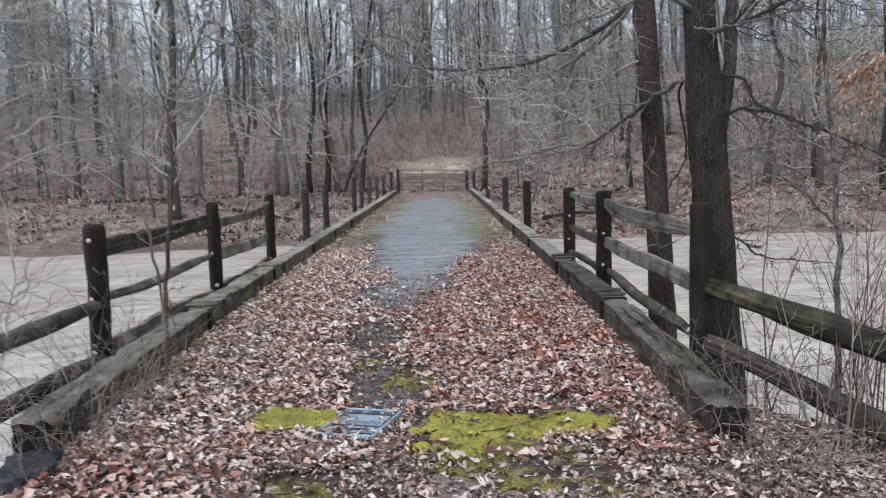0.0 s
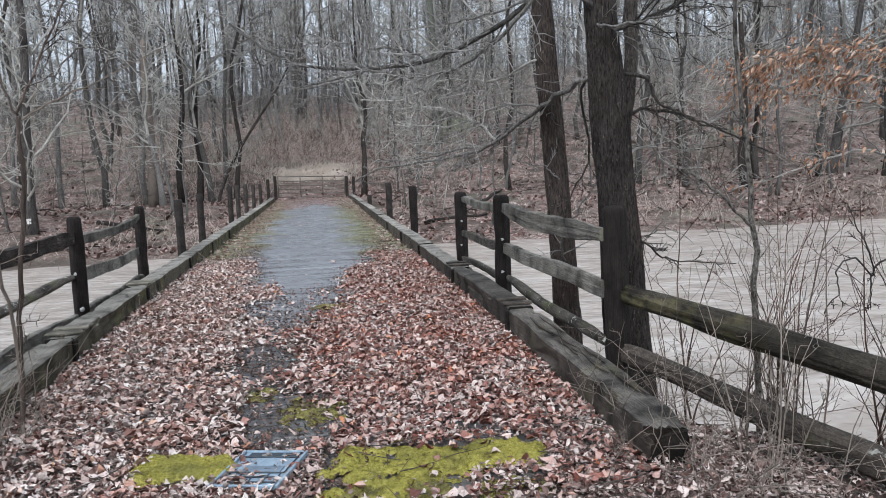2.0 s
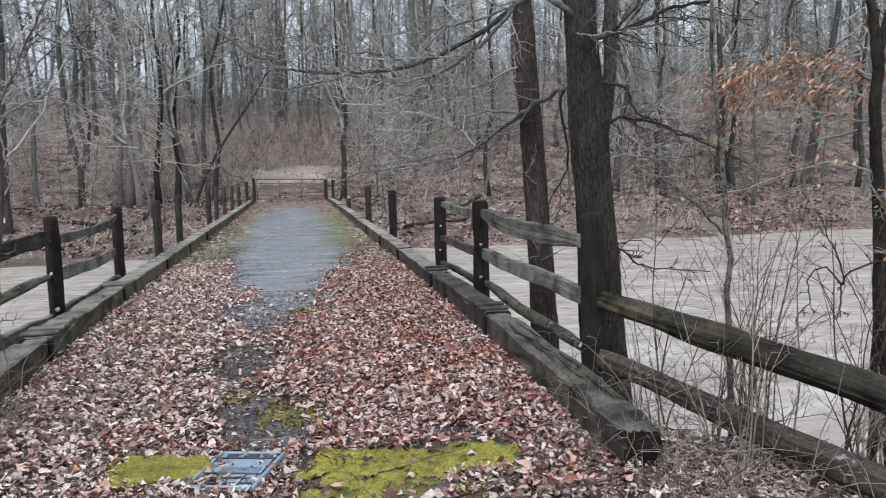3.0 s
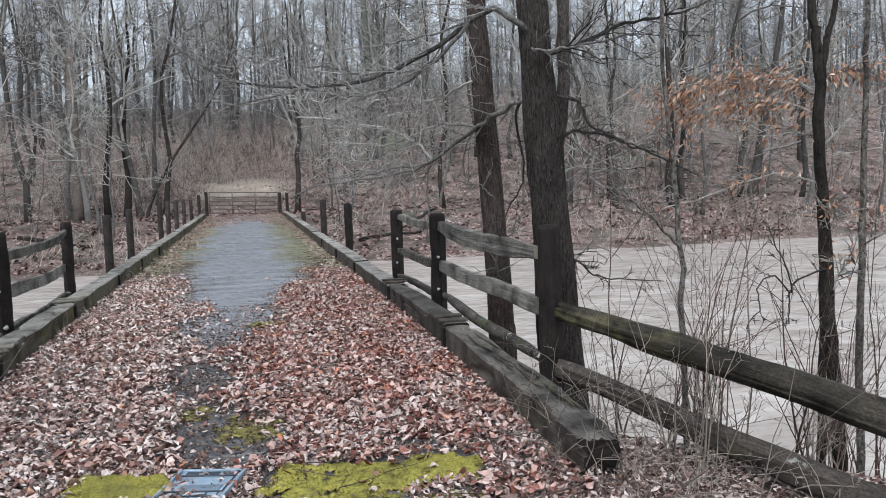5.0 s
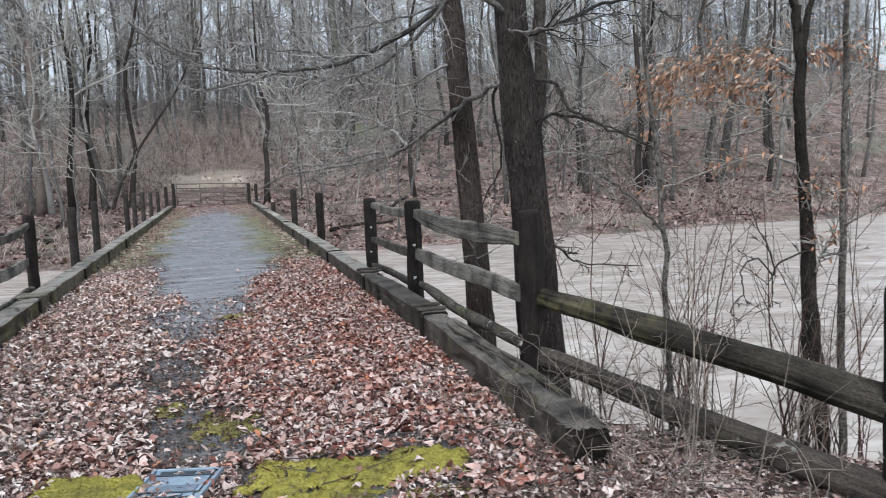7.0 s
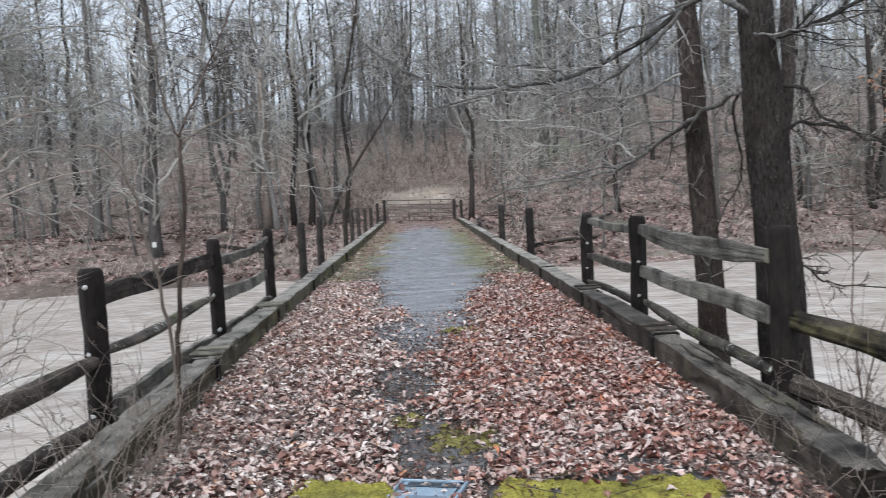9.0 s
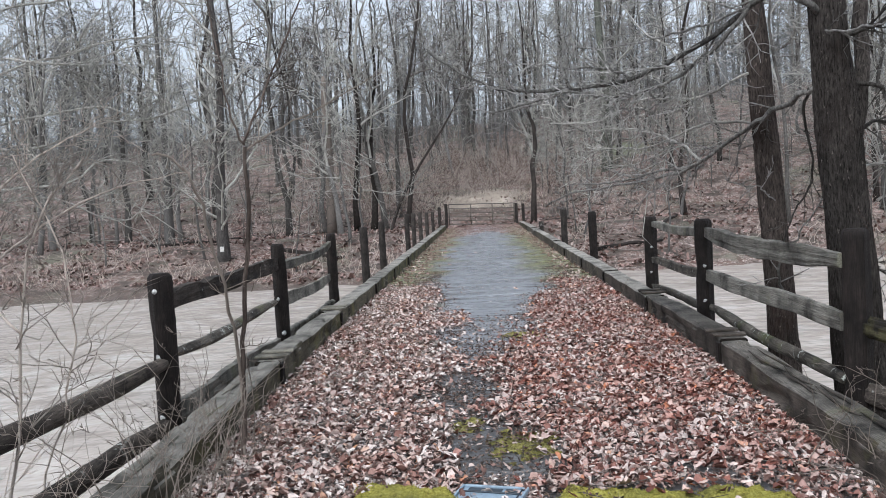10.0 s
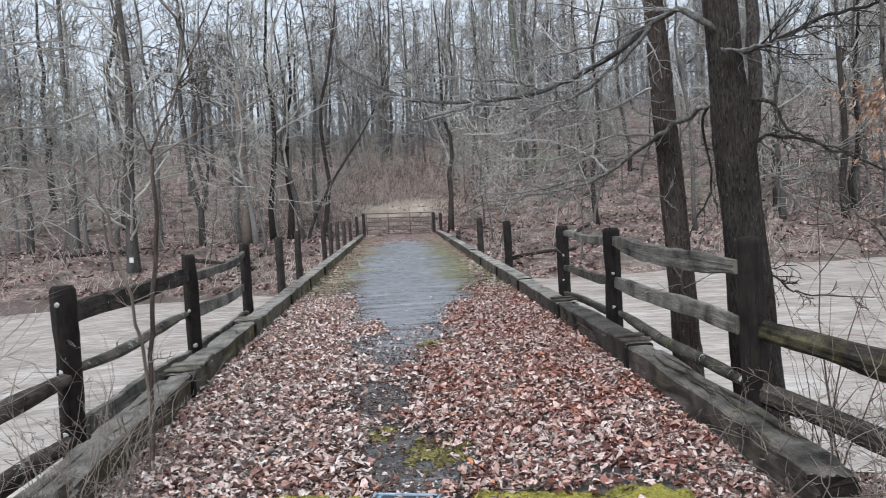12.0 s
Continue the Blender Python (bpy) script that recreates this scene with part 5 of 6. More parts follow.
def build_beech():
    rng = random.Random(41)
    ob = thing("young_beech", "young dark-stemmed beech still holding tan-orange dry leaves", "tree")
    stem, twigs, leaves = Soup(), Soup(), Soup()
    limb(stem, rng, [(4.46, 5.2, -1.3), (4.40, 5.2, -0.80), (4.35, 5.2, -0.23), (4.31, 5.2, 0.21), (4.25, 5.2, 0.93), (4.19, 5.2, 1.63), (4.20, 5.2, 2.07), (4.16, 5.2, 2.43), (4.13, 5.2, 2.67), (4.1, 5.2, 4.2)], 0.058, 0.026, 0, n=30, sides=10)
    limb(stem, rng, [(4.20, 5.2, 2.02), (4.25, 5.2, 2.39), (4.32, 5.2, 2.67), (4.5, 5.2, 4.0)], 0.028, 0.014, 0, sides=8)
    limb(stem, rng, [(4.29, 5.26, -0.9), (4.27, 5.24, 0.0), (4.24, 5.22, 0.9), (4.2, 5.2, 1.66)], 0.036, 0.012, 0, sides=8)
    part("trunk", stem, BARK_BEECH, ob)
    upper = [
        ([(4.2, 5.2, 1.95), (4.3, 5.6, 2.12), (4.25, 6.1, 2.2), (4.1, 6.6, 2.2), (3.95, 7.0, 2.1)], 150, 0.012),
        ([(4.2, 5.2, 2.0), (4.1, 5.5, 2.18), (4.0, 5.8, 2.22), (3.9, 6.2, 2.18), (3.8, 6.5, 2.1)], 120, 0.011),
        ([(4.2, 5.2, 1.85), (4.05, 5.5, 1.98), (3.95, 5.9, 2.0), (3.8, 6.3, 1.92)], 110, 0.01),
        ([(4.19, 5.2, 1.7), (4.0, 5.4, 1.78), (3.9, 5.7, 1.85), (3.8, 6.0, 1.9)], 24, 0.01),
    ]
    lower = [
        ([(4.2, 5.2, 2.1), (4.5, 5.3, 2.2), (4.9, 5.5, 2.2)], 50, 0.01),
        ([(4.2, 5.2, 1.6), (4.5, 5.3, 1.82), (4.9, 5.3, 2.1)], 6, 0.012),
        ([(4.28, 5.15, 0.6), (4.34, 5.1, 0.8), (4.4, 5.05, 0.9)], 10, 0.007),
        ([(4.24, 5.15, 1.15), (4.2, 5.1, 1.2), (4.3, 5.02, 1.15)], 14, 0.006),
        ([(4.22, 5.2, 1.35), (3.9, 5.3, 1.45), (3.5, 5.5, 1.3), (3.2, 5.7, 1.2)], 14, 0.009),
    ]
    for path, cnt, r in upper + lower:
        pts = limb((ob, TWIG), rng, path, r, 0.004, 14, 0.3, n=12, sides=5)
        beech_spray(leaves, rng, pts, int(cnt * 1.5), 0.058)
        for _ in range(int(cnt / 7)):
            p, d = along(pts, rng.uniform(0.2, 1))
            sub = wander(rng, p, off_axis(rng, d, 0.8), 0.35, 3, 0.1, 0)
            sweep(twigs, sub, circle(3), [0.004, 0.003, 0.002, 0.001], caps=False)
            beech_spray(leaves, rng, sub, 11, 0.058)
    # gnarled low branches
    for path, r in (([(4.28, 5.18, 0.75), (4.14, 5.15, 0.73), (3.92, 5.09, 0.68), (3.84, 5.03, 0.61), (3.78, 4.96, 0.51), (3.74, 4.9, 0.42)], 0.008), ([(3.83, 5.02, 0.62), (3.65, 4.95, 0.76), (3.52, 4.94, 0.69), (3.51, 4.93, 0.62), (3.52, 4.92, 0.54), (3.40, 4.9, 0.42)], 0.006), ([(3.86, 5.04, 0.63), (3.80, 5.03, 0.81), (3.76, 5.07, 0.93), (3.71, 5.1, 1.08)], 0.0055)):
        limb((ob, LIMB_DARK), rng, path, r, 0.004, 4, 0.14, n=16, sides=6, shoot=0.003)
    tagged(part("twig_spray", twigs, TWIG, ob), kind="stuff")
    part("leaves", leaves, BEECH, ob, "dry tan-orange leaves", smooth=False)


build_beech()


def sapling(label, paths, mat, seed, group="saplings", shoots=14, length=0.3):
    rng = random.Random(seed)
    ob = thing("sapling", label, "sapling", group)
    stem, twigs = Soup(), Soup()
    first = True
    for path, r0, r1, *own in paths:
        if first:
            p = limb(stem, rng, path, r0, r1, 0, n=20, sides=7)
            twiggy(twigs, rng, p, shoots, length, 0.0045, lo=0.3, up=0.05, fine=0.0026)
        else:
            limb((ob, own[0] if own else mat), rng, path, r0, r1, max(5, shoots // 2), length, n=14, sides=6, fine=0.0019, shoot=0.0036)
        first = False
    part("stem", stem, mat, ob)
    tagged(part("twig_spray", twigs, mat, ob), kind="stuff")


def build_saplings():
    sapling("thin forked brown sapling growing beside the curb", [
        ([(-1.53, 4.95, -0.15), (-1.51, 4.95, -0.02), (-1.46, 4.95, 0.5), (-1.43, 4.95, 0.95), (-1.37, 4.95, 1.45), (-1.37, 4.95, 1.83)], 0.016, 0.011),
        ([(-1.37, 4.95, 1.83), (-1.45, 4.99, 2.03), (-1.49, 5.03, 2.29), (-1.54, 5.06, 2.55), (-1.6, 5.1, 3.1)], 0.0065, 0.0035),
        ([(-1.36, 4.95, 1.85), (-1.24, 4.91, 2.07), (-1.08, 4.88, 2.37), (-0.98, 4.84, 2.57), (-0.8, 4.8, 2.9)], 0.007, 0.003),
        ([(-1.36, 4.95, 1.80), (-1.25, 5.04, 1.89), (-1.04, 5.12, 2.00), (-0.75, 5.21, 2.15), (-0.59, 5.3, 2.25)], 0.0068, 0.003, CANE)], REDDISH, 51, shoots=9, length=0.26)
    sapling("pale curved cane leaning beside the railing", [
        ([(-1.5, 4.95, -0.1), (-1.48, 4.95, 0.63), (-1.49, 4.86, 0.96), (-1.52, 4.78, 1.22), (-1.55, 4.69, 1.53), (-1.63, 4.6, 1.74), (-1.75, 4.55, 1.78)], 0.011, 0.006)], CANE, 57, shoots=7, length=0.22)
    sapling("slender pale-barked sapling on the river bank", [
        ([(2.97, 4.9, -0.6), (2.96, 4.9, -0.33), (2.94, 4.9, 0.37), (2.92, 4.9, 0.97), (2.88, 4.9, 1.5), (2.83, 4.9, 1.93), (2.79, 4.9, 2.36), (2.83, 4.9, 3.2)], 0.024, 0.010),
        ([(2.92, 4.9, 0.97), (2.78, 4.9, 1.13), (2.58, 4.9, 1.30), (2.48, 4.9, 1.36)], 0.011, 0.004),
        ([(2.83, 4.9, 1.95), (3.1, 4.8, 2.1), (3.4, 4.7, 2.15)], 0.008, 0.003)], MOTTLED, 52, shoots=16, length=0.4)
    sapling("slender grey sapling on the river bank", [
        ([(4.6, 5.2, -1.2), (4.58, 5.2, -0.86), (4.55, 5.2, 0.19), (4.57, 5.2, 1.03), (4.58, 5.2, 1.86), (4.58, 5.2, 2.43), (4.6, 5.2, 3.6)], 0.034, 0.015),
        ([(4.56, 5.2, 0.9), (4.8, 5.1, 1.05), (5.1, 5.0, 1.25)], 0.009, 0.003)], MOTTLED, 53, shoots=20, length=0.5)
    sapling("leaning reddish sapling on the river bank", [
        ([(-2.5, 4.2, -0.5), (-2.36, 4.3, 0.05), (-2.21, 4.4, 0.58), (-2.15, 4.4, 1.1), (-2.24, 4.4, 1.45), (-2.4, 4.4, 1.8)], 0.007, 0.003)], BRUSH, 54, shoots=30, length=0.5)
    sapling("leaning reddish sapling on the river bank", [
        ([(-2.5, 3.9, -0.5), (-2.3, 4.0, 0.2), (-2.2, 4.0, 0.93), (-2.1, 4.0, 1.4), (-1.85, 4.05, 1.75)], 0.009, 0.004),
        ([(-2.2, 4.0, 0.95), (-2.5, 4.1, 1.3), (-2.7, 4.2, 1.9)], 0.007, 0.003)], BRUSH, 55, shoots=30, length=0.5)
    sapling("spreading bare sapling leaning over the water", [
        ([(-3.3, 4.6, -1.4), (-3.2, 4.7, 0.2), (-3.05, 4.8, 1.2), (-2.9, 4.9, 2.0), (-2.95, 5.0, 3.0)], 0.014, 0.006),
        ([(-3.1, 4.75, 0.9), (-2.75, 5.0, 1.35), (-2.3, 5.2, 1.62), (-1.85, 5.4, 1.72)], 0.011, 0.003),
        ([(-3.05, 4.8, 1.2), (-2.8, 5.1, 1.75), (-2.35, 5.3, 2.05)], 0.010, 0.003)], BRUSH, 56, shoots=38, length=0.6)


build_saplings()


def build_overhang():
    rng = random.Random(23)
    ob = thing("bank_tree", "bare pale-twigged tree leaning out over the water", "tree", "bank trees")
    soup = Soup()
    limb(soup, rng, [(-9.2, 10.5, -2.2), (-8.8, 10.8, 0.5), (-8.0, 11.2, 3.0), (-7.4, 11.6, 5.5), (-7.2, 12, 8)], 0.13, 0.05, 0, n=20, sides=10)
    part("trunk", soup, BARK_FAR, ob)
    outer = [[(-8.2, 11.1, 2.3), (-6.8, 12.0, 2.9), (-5.4, 12.8, 3.0), (-4.2, 13.4, 2.8), (-3.4, 13.8, 2.7)],
             [(-7.9, 11.3, 3.2), (-6.6, 12.4, 3.9), (-5.2, 13.2, 4.2), (-3.8, 13.8, 4.1)],
             [(-7.6, 11.5, 4.4), (-6.4, 12.2, 5.0), (-4.8, 13.0, 5.2), (-3.2, 13.6, 5.4)],
             [(-8.5, 11.0, 1.5), (-7.2, 12.0, 1.9), (-6.0, 12.8, 1.7), (-5.0, 13.4, 1.5)],
             [(-8.3, 11.1, 2.0), (-7.6, 13.0, 2.4), (-7.0, 15.0, 2.5), (-6.2, 16.5, 2.4)]]
    inner = [[(-8.3, 11.0, 2.2), (-6.9, 12.0, 2.55), (-5.4, 12.5, 2.75), (-4.3, 13.0, 3.2), (-3.3, 13.4, 3.3)],
             [(-8.0, 11.2, 3.0), (-6.5, 11.5, 3.8), (-5.3, 12.0, 3.75), (-4.4, 12.5, 4.2)],
             [(-8.6, 10.9, 1.2), (-6.8, 11.2, 1.75), (-5.5, 12.0, 2.2), (-4.8, 12.6, 2.25)],
             [(-7.7, 11.4, 3.9), (-6.0, 12.0, 4.75), (-4.9, 12.3, 4.9), (-4.2, 12.5, 4.6)]]
    for path in outer + inner:
        limb((ob, TWIG), rng, [Vector(p) + Vector((rng.gauss(0, 0.12), rng.gauss(0, 0.12), rng.gauss(0, 0.1))) for p in resample(path, 9)], 0.022, 0.009, 30, 1.25, n=26, sides=5, up=0.02, fine=0.0055, shoot=0.010)


build_overhang()


def build_thicket():
    """Many thin canes on the right bank and round the curb ends."""
    def cane_patch(name, label, seed, count, place, hmin, hmax, rmin, rmax, arch, mat, side=3):
        rng = random.Random(seed)
        soup = Soup()
        for _ in range(count):
            x, y = place(rng)
            h = rng.uniform(hmin, hmax)
            d = Vector((rng.gauss(0, arch), rng.gauss(0, arch), 1)).normalized()
            base = -0.01 if abs(x) < 1.78 and y > BR0 else ground_z(x, y) - 0.03
            pts = wander(rng, (x, y, base), d, h, 7, 0.10 + arch * 0.2, -arch * 0.22)
            r = rng.uniform(rmin, rmax)
            sweep(soup, pts, circle(5), [r * (1 - 0.11 * i) for i in range(8)], caps=False)
            twiggy(soup, rng, pts, side, h * 0.2, r * 0.6, lo=0.25, up=0.04, fine=0.0024)
        tagged(part(name, soup, mat), label, "brush", kind="stuff")

    def shrub(label, seed, x, y, stems, hmin, hmax, rmin, rmax, arch, mat, side):
        """Several stems from one root, each a part."""
        rng = random.Random(seed)
        ob = thing("shrub", label, "shrub", "bank shrubs")
        for _ in range(stems):
            px, py = x + rng.gauss(0, 0.09), y + rng.gauss(0, 0.09)
            h = rng.uniform(hmin, hmax)
            d = Vector((rng.gauss(0, arch), rng.gauss(0, arch), 1)).normalized()
            pts = wander(rng, (px, py, ground_z(px, py) - 0.03), d, h, 8, 0.05 + arch * 0.12, -arch * 0.05)
            r = rng.uniform(rmin, rmax)
            soup = Soup()
            sweep(soup, pts, circle(5), [r * (1 - 0.1 * i) for i in range(9)], caps=False)
            twiggy(soup, rng, pts, side, h * 0.34, r * 0.6, lo=0.2, up=0.07, fine=0.0022, bend=0.11, tips=3)
            part("stem", soup, mat, ob)

    place = random.Random(60)
    for k in range(8):
        shrub("upright thin reddish-brown shrub stems beside the mossy log rail", 610 + k, place.uniform(2.55, 4.7), place.uniform(4.15, 5.4), 7, 0.6, 2.2, 0.0032, 0.0082, 0.15, SHRUB if k % 3 else REDDISH, 5)
    for k in range(5):
        shrub("pale bare shrub stems on the river bank", 640 + k, place.uniform(2.4, 4.8), place.uniform(3.9, 5.2), 6, 0.5, 1.6, 0.004, 0.007, 0.2, REDDISH if k % 2 else CANE, 5)
    for k in range(8):
        shrub("thin bare shrub rising from the bank below the curb", 680 + k, place.uniform(-3.4, -2.15), place.uniform(2.7, 4.8), 7, 0.7, 2.3, 0.003, 0.006, 0.22, BRUSH, 11)
    cane_patch("bramble_canes", "tan arching bramble canes over the curb end", 63, 80, lambda g: (g.gauss(1.84, 0.2), g.uniform(3.0, 4.6)), 0.35, 1.1, 0.002, 0.0045, 0.55, CANE, 2)
    cane_patch("bramble_canes", "tan arching bramble canes over the curb end", 64, 150, lambda g: (g.gauss(-1.62, 0.12), g.uniform(3.3, 5.3)), 0.3, 1.15, 0.002, 0.004, 0.45, CANE, 2)
    cane_patch("bramble_canes", "low tan canes on the leaf-strewn bank", 65, 58, lambda g: (g.uniform(1.9, 3.6), g.uniform(2.4, 4.3)), 0.25, 0.9, 0.0025, 0.005, 0.6, CANE, 2)
    cane_patch("dry_weeds", "dry weed stalks standing along the deck edge", 66, 60, lambda g: (g.choice((-1, 1)) * g.uniform(1.15, 1.6), g.uniform(8, 14)), 0.15, 0.5, 0.0015, 0.003, 0.2, CANE, 3)
    cane_patch("dry_weeds", "dry weed stalks standing on the worn deck", 67, 16, lambda g: (g.uniform(0.7, 1.4), g.uniform(10.5, 12.5)), 0.3, 0.75, 0.0015, 0.003, 0.12, TWIG_DARK, 3)


build_thicket()


# ---- fallen leaves, moss and litter ----
LOBED = [(0.0, -0.5), (0.36, -0.36), (0.28, -0.08), (0.5, 0.16), (0.16, 0.2), (0.0, 0.52), (-0.16, 0.2), (-0.5, 0.16), (-0.28, -0.08), (-0.36, -0.36)]
OVAL = [(0.0, -0.5), (0.24, -0.2), (0.25, 0.2), (0.0, 0.55), (-0.25, 0.2), (-0.24, -0.2)]
CRUMB = [(-0.1, -0.42), (0.32, -0.1), (0.1, 0.45), (-0.3, 0.12)]
TORN = [(-0.05, -0.45), (0.3, -0.3), (0.18, 0.05), (0.32, 0.4), (-0.1, 0.5), (-0.28, 0.0)]


WORN = ((3.0, 4.8, 5.8, 7.6, 9.2, 11.2, 13.2, 15.4, 30.0, 36.0), (-0.05, -0.10, -0.20, -0.20, -0.07, -0.06, 0.10, 0.20, 0.12, 0.15), (0.20, 0.25, 0.20, 0.27, 0.42, 0.66, 0.98, 1.24, 1.25, -0.15))


def bare_half(y):
    """Centre and half width of the worn strip down the middle of the deck."""
    return float(np.interp(y, WORN[0], WORN[1])), float(np.interp(y, WORN[0], WORN[2])) + 0.05 * math.sin(y * 3.0)


def on_moss(x, y):
    return (0.18 < x < 0.86 and 3.6 < y < 4.28) or (0.8 < x < 1.28 and 3.82 < y < 4.22) or (-0.70 < x < -0.26 and 4.0 < y < 4.3)


def on_thin_moss(x, y):
    return (0.3 < x < 1.2 and 3.05 < y < 3.75) or (-0.5 < x < -0.15 and 3.05 < y < 3.4)


def leaf_keep(x, y, rng):
    n1 = noise.noise(Vector((x * 1.3, y * 0.9, 2.0)))
    n2 = noise.noise(Vector((x * 4.0, y * 3.0, 7.0)))
    c, h = bare_half(y)
    k = abs(x - c) - h + n1 * 0.36 + n2 * 0.2
    p = (0.035 if y < 10 else 0.004) + 0.95 * smooth(-0.20, 0.22, k)
    if y < 3.6:
        p = max(0.35, p) * (0.55 + 0.3 * n1 + 0.45 * smooth(0.5, 1.4, abs(x)))
    if on_moss(x, y):
        p *= 0.03
    elif on_thin_moss(x, y):
        p *= 0.16
    elif 0.0 < x < 1.4 and 3.2 < y < 4.0:
        p *= 0.5
    elif x > 0.85 and y < 4.5 + 0.5 * n1:
        p *= 0.4
    elif (-0.1 < x < 0.36 and 4.7 < y < 5.4) or (0.1 < x < 0.6 and 8.4 < y < 9.1):
        p *= 0.4
    return rng.random() < p


WIDTHS = ((0.24, 0.33, 0.25), (0.31, 0.28, 0.20), (0.20, 0.36, 0.30), (0.26, 0.29, 0.25), (0.33, 0.22, 0.27))


def curled_leaf(soup, g, at, s):
    """A dry leaf: lobed outline, folded along the midrib, rolled lengthwise and twisted."""
    wid = g.choice(WIDTHS)
    narrow = g.uniform(0.7, 1.3)
    fold, arch, twist, roll = g.uniform(-0.4, 1.05), g.gauss(0.25, 0.6), g.gauss(0, 0.65), g.uniform(-0.3, 1.5)
    turn = Euler((g.gauss(0, 0.42), g.gauss(0, 0.42), g.uniform(0, 6.28))).to_matrix()
    v = []
    for i, y in enumerate((-0.5, -0.25, 0.03, 0.3, 0.55)):
        w = wid[i - 1] * narrow if 0 < i < 4 else 0.0
        z = arch * (y * y - 0.1)
        a = twist * y
        row = [(0.0, z)] if w == 0 else [(-w * g.uniform(0.5, 1.3), fold), (g.gauss(0, 0.02), 0.0), (w * g.uniform(0.5, 1.3), fold)]
        for u, k in row:
            lift = abs(u) * k + roll * u * u if w else 0.0
            x = u * (1 - 0.35 * abs(k)) if w else 0.0
            q = Vector((x * math.cos(a) - lift * math.sin(a), y + (g.gauss(0, 0.06) if u else 0.0), z + x * math.sin(a) + lift * math.cos(a)))
            v.append(at + turn @ (q * s))
    soup.add(v, [(0, 2, 1), (0, 3, 2), (1, 2, 5, 4), (2, 3, 6, 5), (4, 5, 8, 7), (5, 6, 9, 8), (7, 8, 10), (8, 9, 10)])


def build_leaves():
    def patch(name, label, seed, count, place, size, mat, curled=True):
        g = random.Random(seed)
        soup = Soup()
        made = 0
        while made < count:
            spot = place(g)
            if spot is None:
                continue
            x, y, z = spot
            if curled:
                curled_leaf(soup, g, Vector((x, y, z)), size * g.uniform(0.4, 1.25))
                made += 1
                continue
            pick = g.random()
            shape = CRUMB if size < 0.045 and pick < 0.75 else (LOBED if pick < 0.2 else (OVAL if pick < 0.6 else TORN))
            s = size * g.uniform(0.55, 1.2)
            m = Matrix.Rotation(g.uniform(0, 6.28), 3, "Z")
            tilt = Euler((g.gauss(0, 0.36), g.gauss(0, 0.36), g.uniform(0, 6.28))).to_matrix() @ m
            curl, cup = g.uniform(-0.8, 1.4), g.uniform(-0.5, 0.8)
            asp = g.uniform(0.42, 1.0)
            v = [Vector((x, y, z)) + tilt @ Vector((u * s * asp * g.uniform(0.8, 1.15), w * s * g.uniform(0.85, 1.1), s * (curl * u * u + cup * w * w + g.uniform(-0.14, 0.24)))) for u, w in shape]
            v.append(Vector((x, y, z)) + tilt @ Vector((0, 0, -0.03 * s)))
            k = len(shape)
            soup.add(v, [(i, (i + 1) % k, k) for i in range(k)])
            made += 1
        tagged(part(name, soup, mat, smooth=curled), label, "leaves", kind="stuff")

    def on_deck(g, half):
        y = 3.5 + 10.5 * g.random() ** 1.15
        x = g.uniform(-1.76, 1.80)
        if not -curb_in(-1, y) < x < curb_in(1, y):
            return None
        if (x + g.gauss(0, 0.35) - 0.1) * half < 0:
            return None
        if not leaf_keep(x, y, g):
            return None
        heap = 0.022 * smooth(0.5, 1.2, abs(x)) * (1 - smooth(1.25, 1.6, abs(x))) + 0.012
        return x, y, 0.010 + g.random() * (0.025 + heap)

    def on_far_deck(g):
        y = 13 + 30 * g.random()
        x = g.uniform(-1.74, 1.78)
        if not leaf_keep(x, y, g):
            return None
        return x, y, 0.012 + g.random() * 0.04

    def on_near(g):
        y = 3.95 - (1.5 * g.random() if g.random() < 0.8 else 6.5 * g.random())
        x = g.uniform(-2.2, 2.6)
        if not leaf_keep(x, y, g):
            return None
        return x, y, ground_z(x, y) + 0.015 + g.random() * 0.035

    def on_bank(g):
        x = g.uniform(1.75, 5.2)
        y = 5.3 - 7.5 * g.random() ** 1.8
        return x, y, ground_z(x, y) + 0.015 + g.random() * 0.04

    def on_strip(g):
        y = 3.8 + 6.5 * g.random() ** 1.7
        c, h = bare_half(y)
        x = c + g.gauss(0, h * 1.3)
        return (x, y, 0.008 + g.random() * 0.012) if abs(x) < 1.6 else None

    def on_edge(g):
        y = g.uniform(6.0, 17.0)
        c, h = bare_half(y)
        x = c + g.choice((-1, 1)) * (h + g.gauss(0.0, 0.16))
        return (x, y, 0.008 + g.random() * 0.012) if abs(x) < 1.6 else None

    def on_front(g):
        x, y = g.uniform(-2.0, 2.9), 4.5 - (2.0 * g.random() if g.random() < 0.8 else 6.5 * g.random())
        if on_moss(x, y) and g.random() < 0.96 or on_thin_moss(x, y) and g.random() < 0.8:
            return None
        low = max(ground_z(x, y), 0.0) if y > 3.66 and abs(x) < 1.75 else ground_z(x, y)
        return x, y, low + 0.014 + g.random() * 0.022

    patch("leaf_fragments", "dark rotting leaf fragments on the worn strip", 5, 5600, on_strip, 0.036, LEAF_STRIP, False)
    patch("leaf_fragments", "trodden brown leaf crumbs along the edge of the drifts", 11, 5200, on_edge, 0.04, LEAF_STRIP, False)
    patch("leaf_fragments", "broken dark leaf pieces among the drifts", 10, 15000, lambda g: on_deck(g, g.choice((-1, 1))), 0.04, LEAF_MULCH, False)
    patch("leaf_fragments", "torn dark leaf mulch on the damp ground before the bridge", 6, 24000, on_front, 0.034, LEAF_MULCH, False)
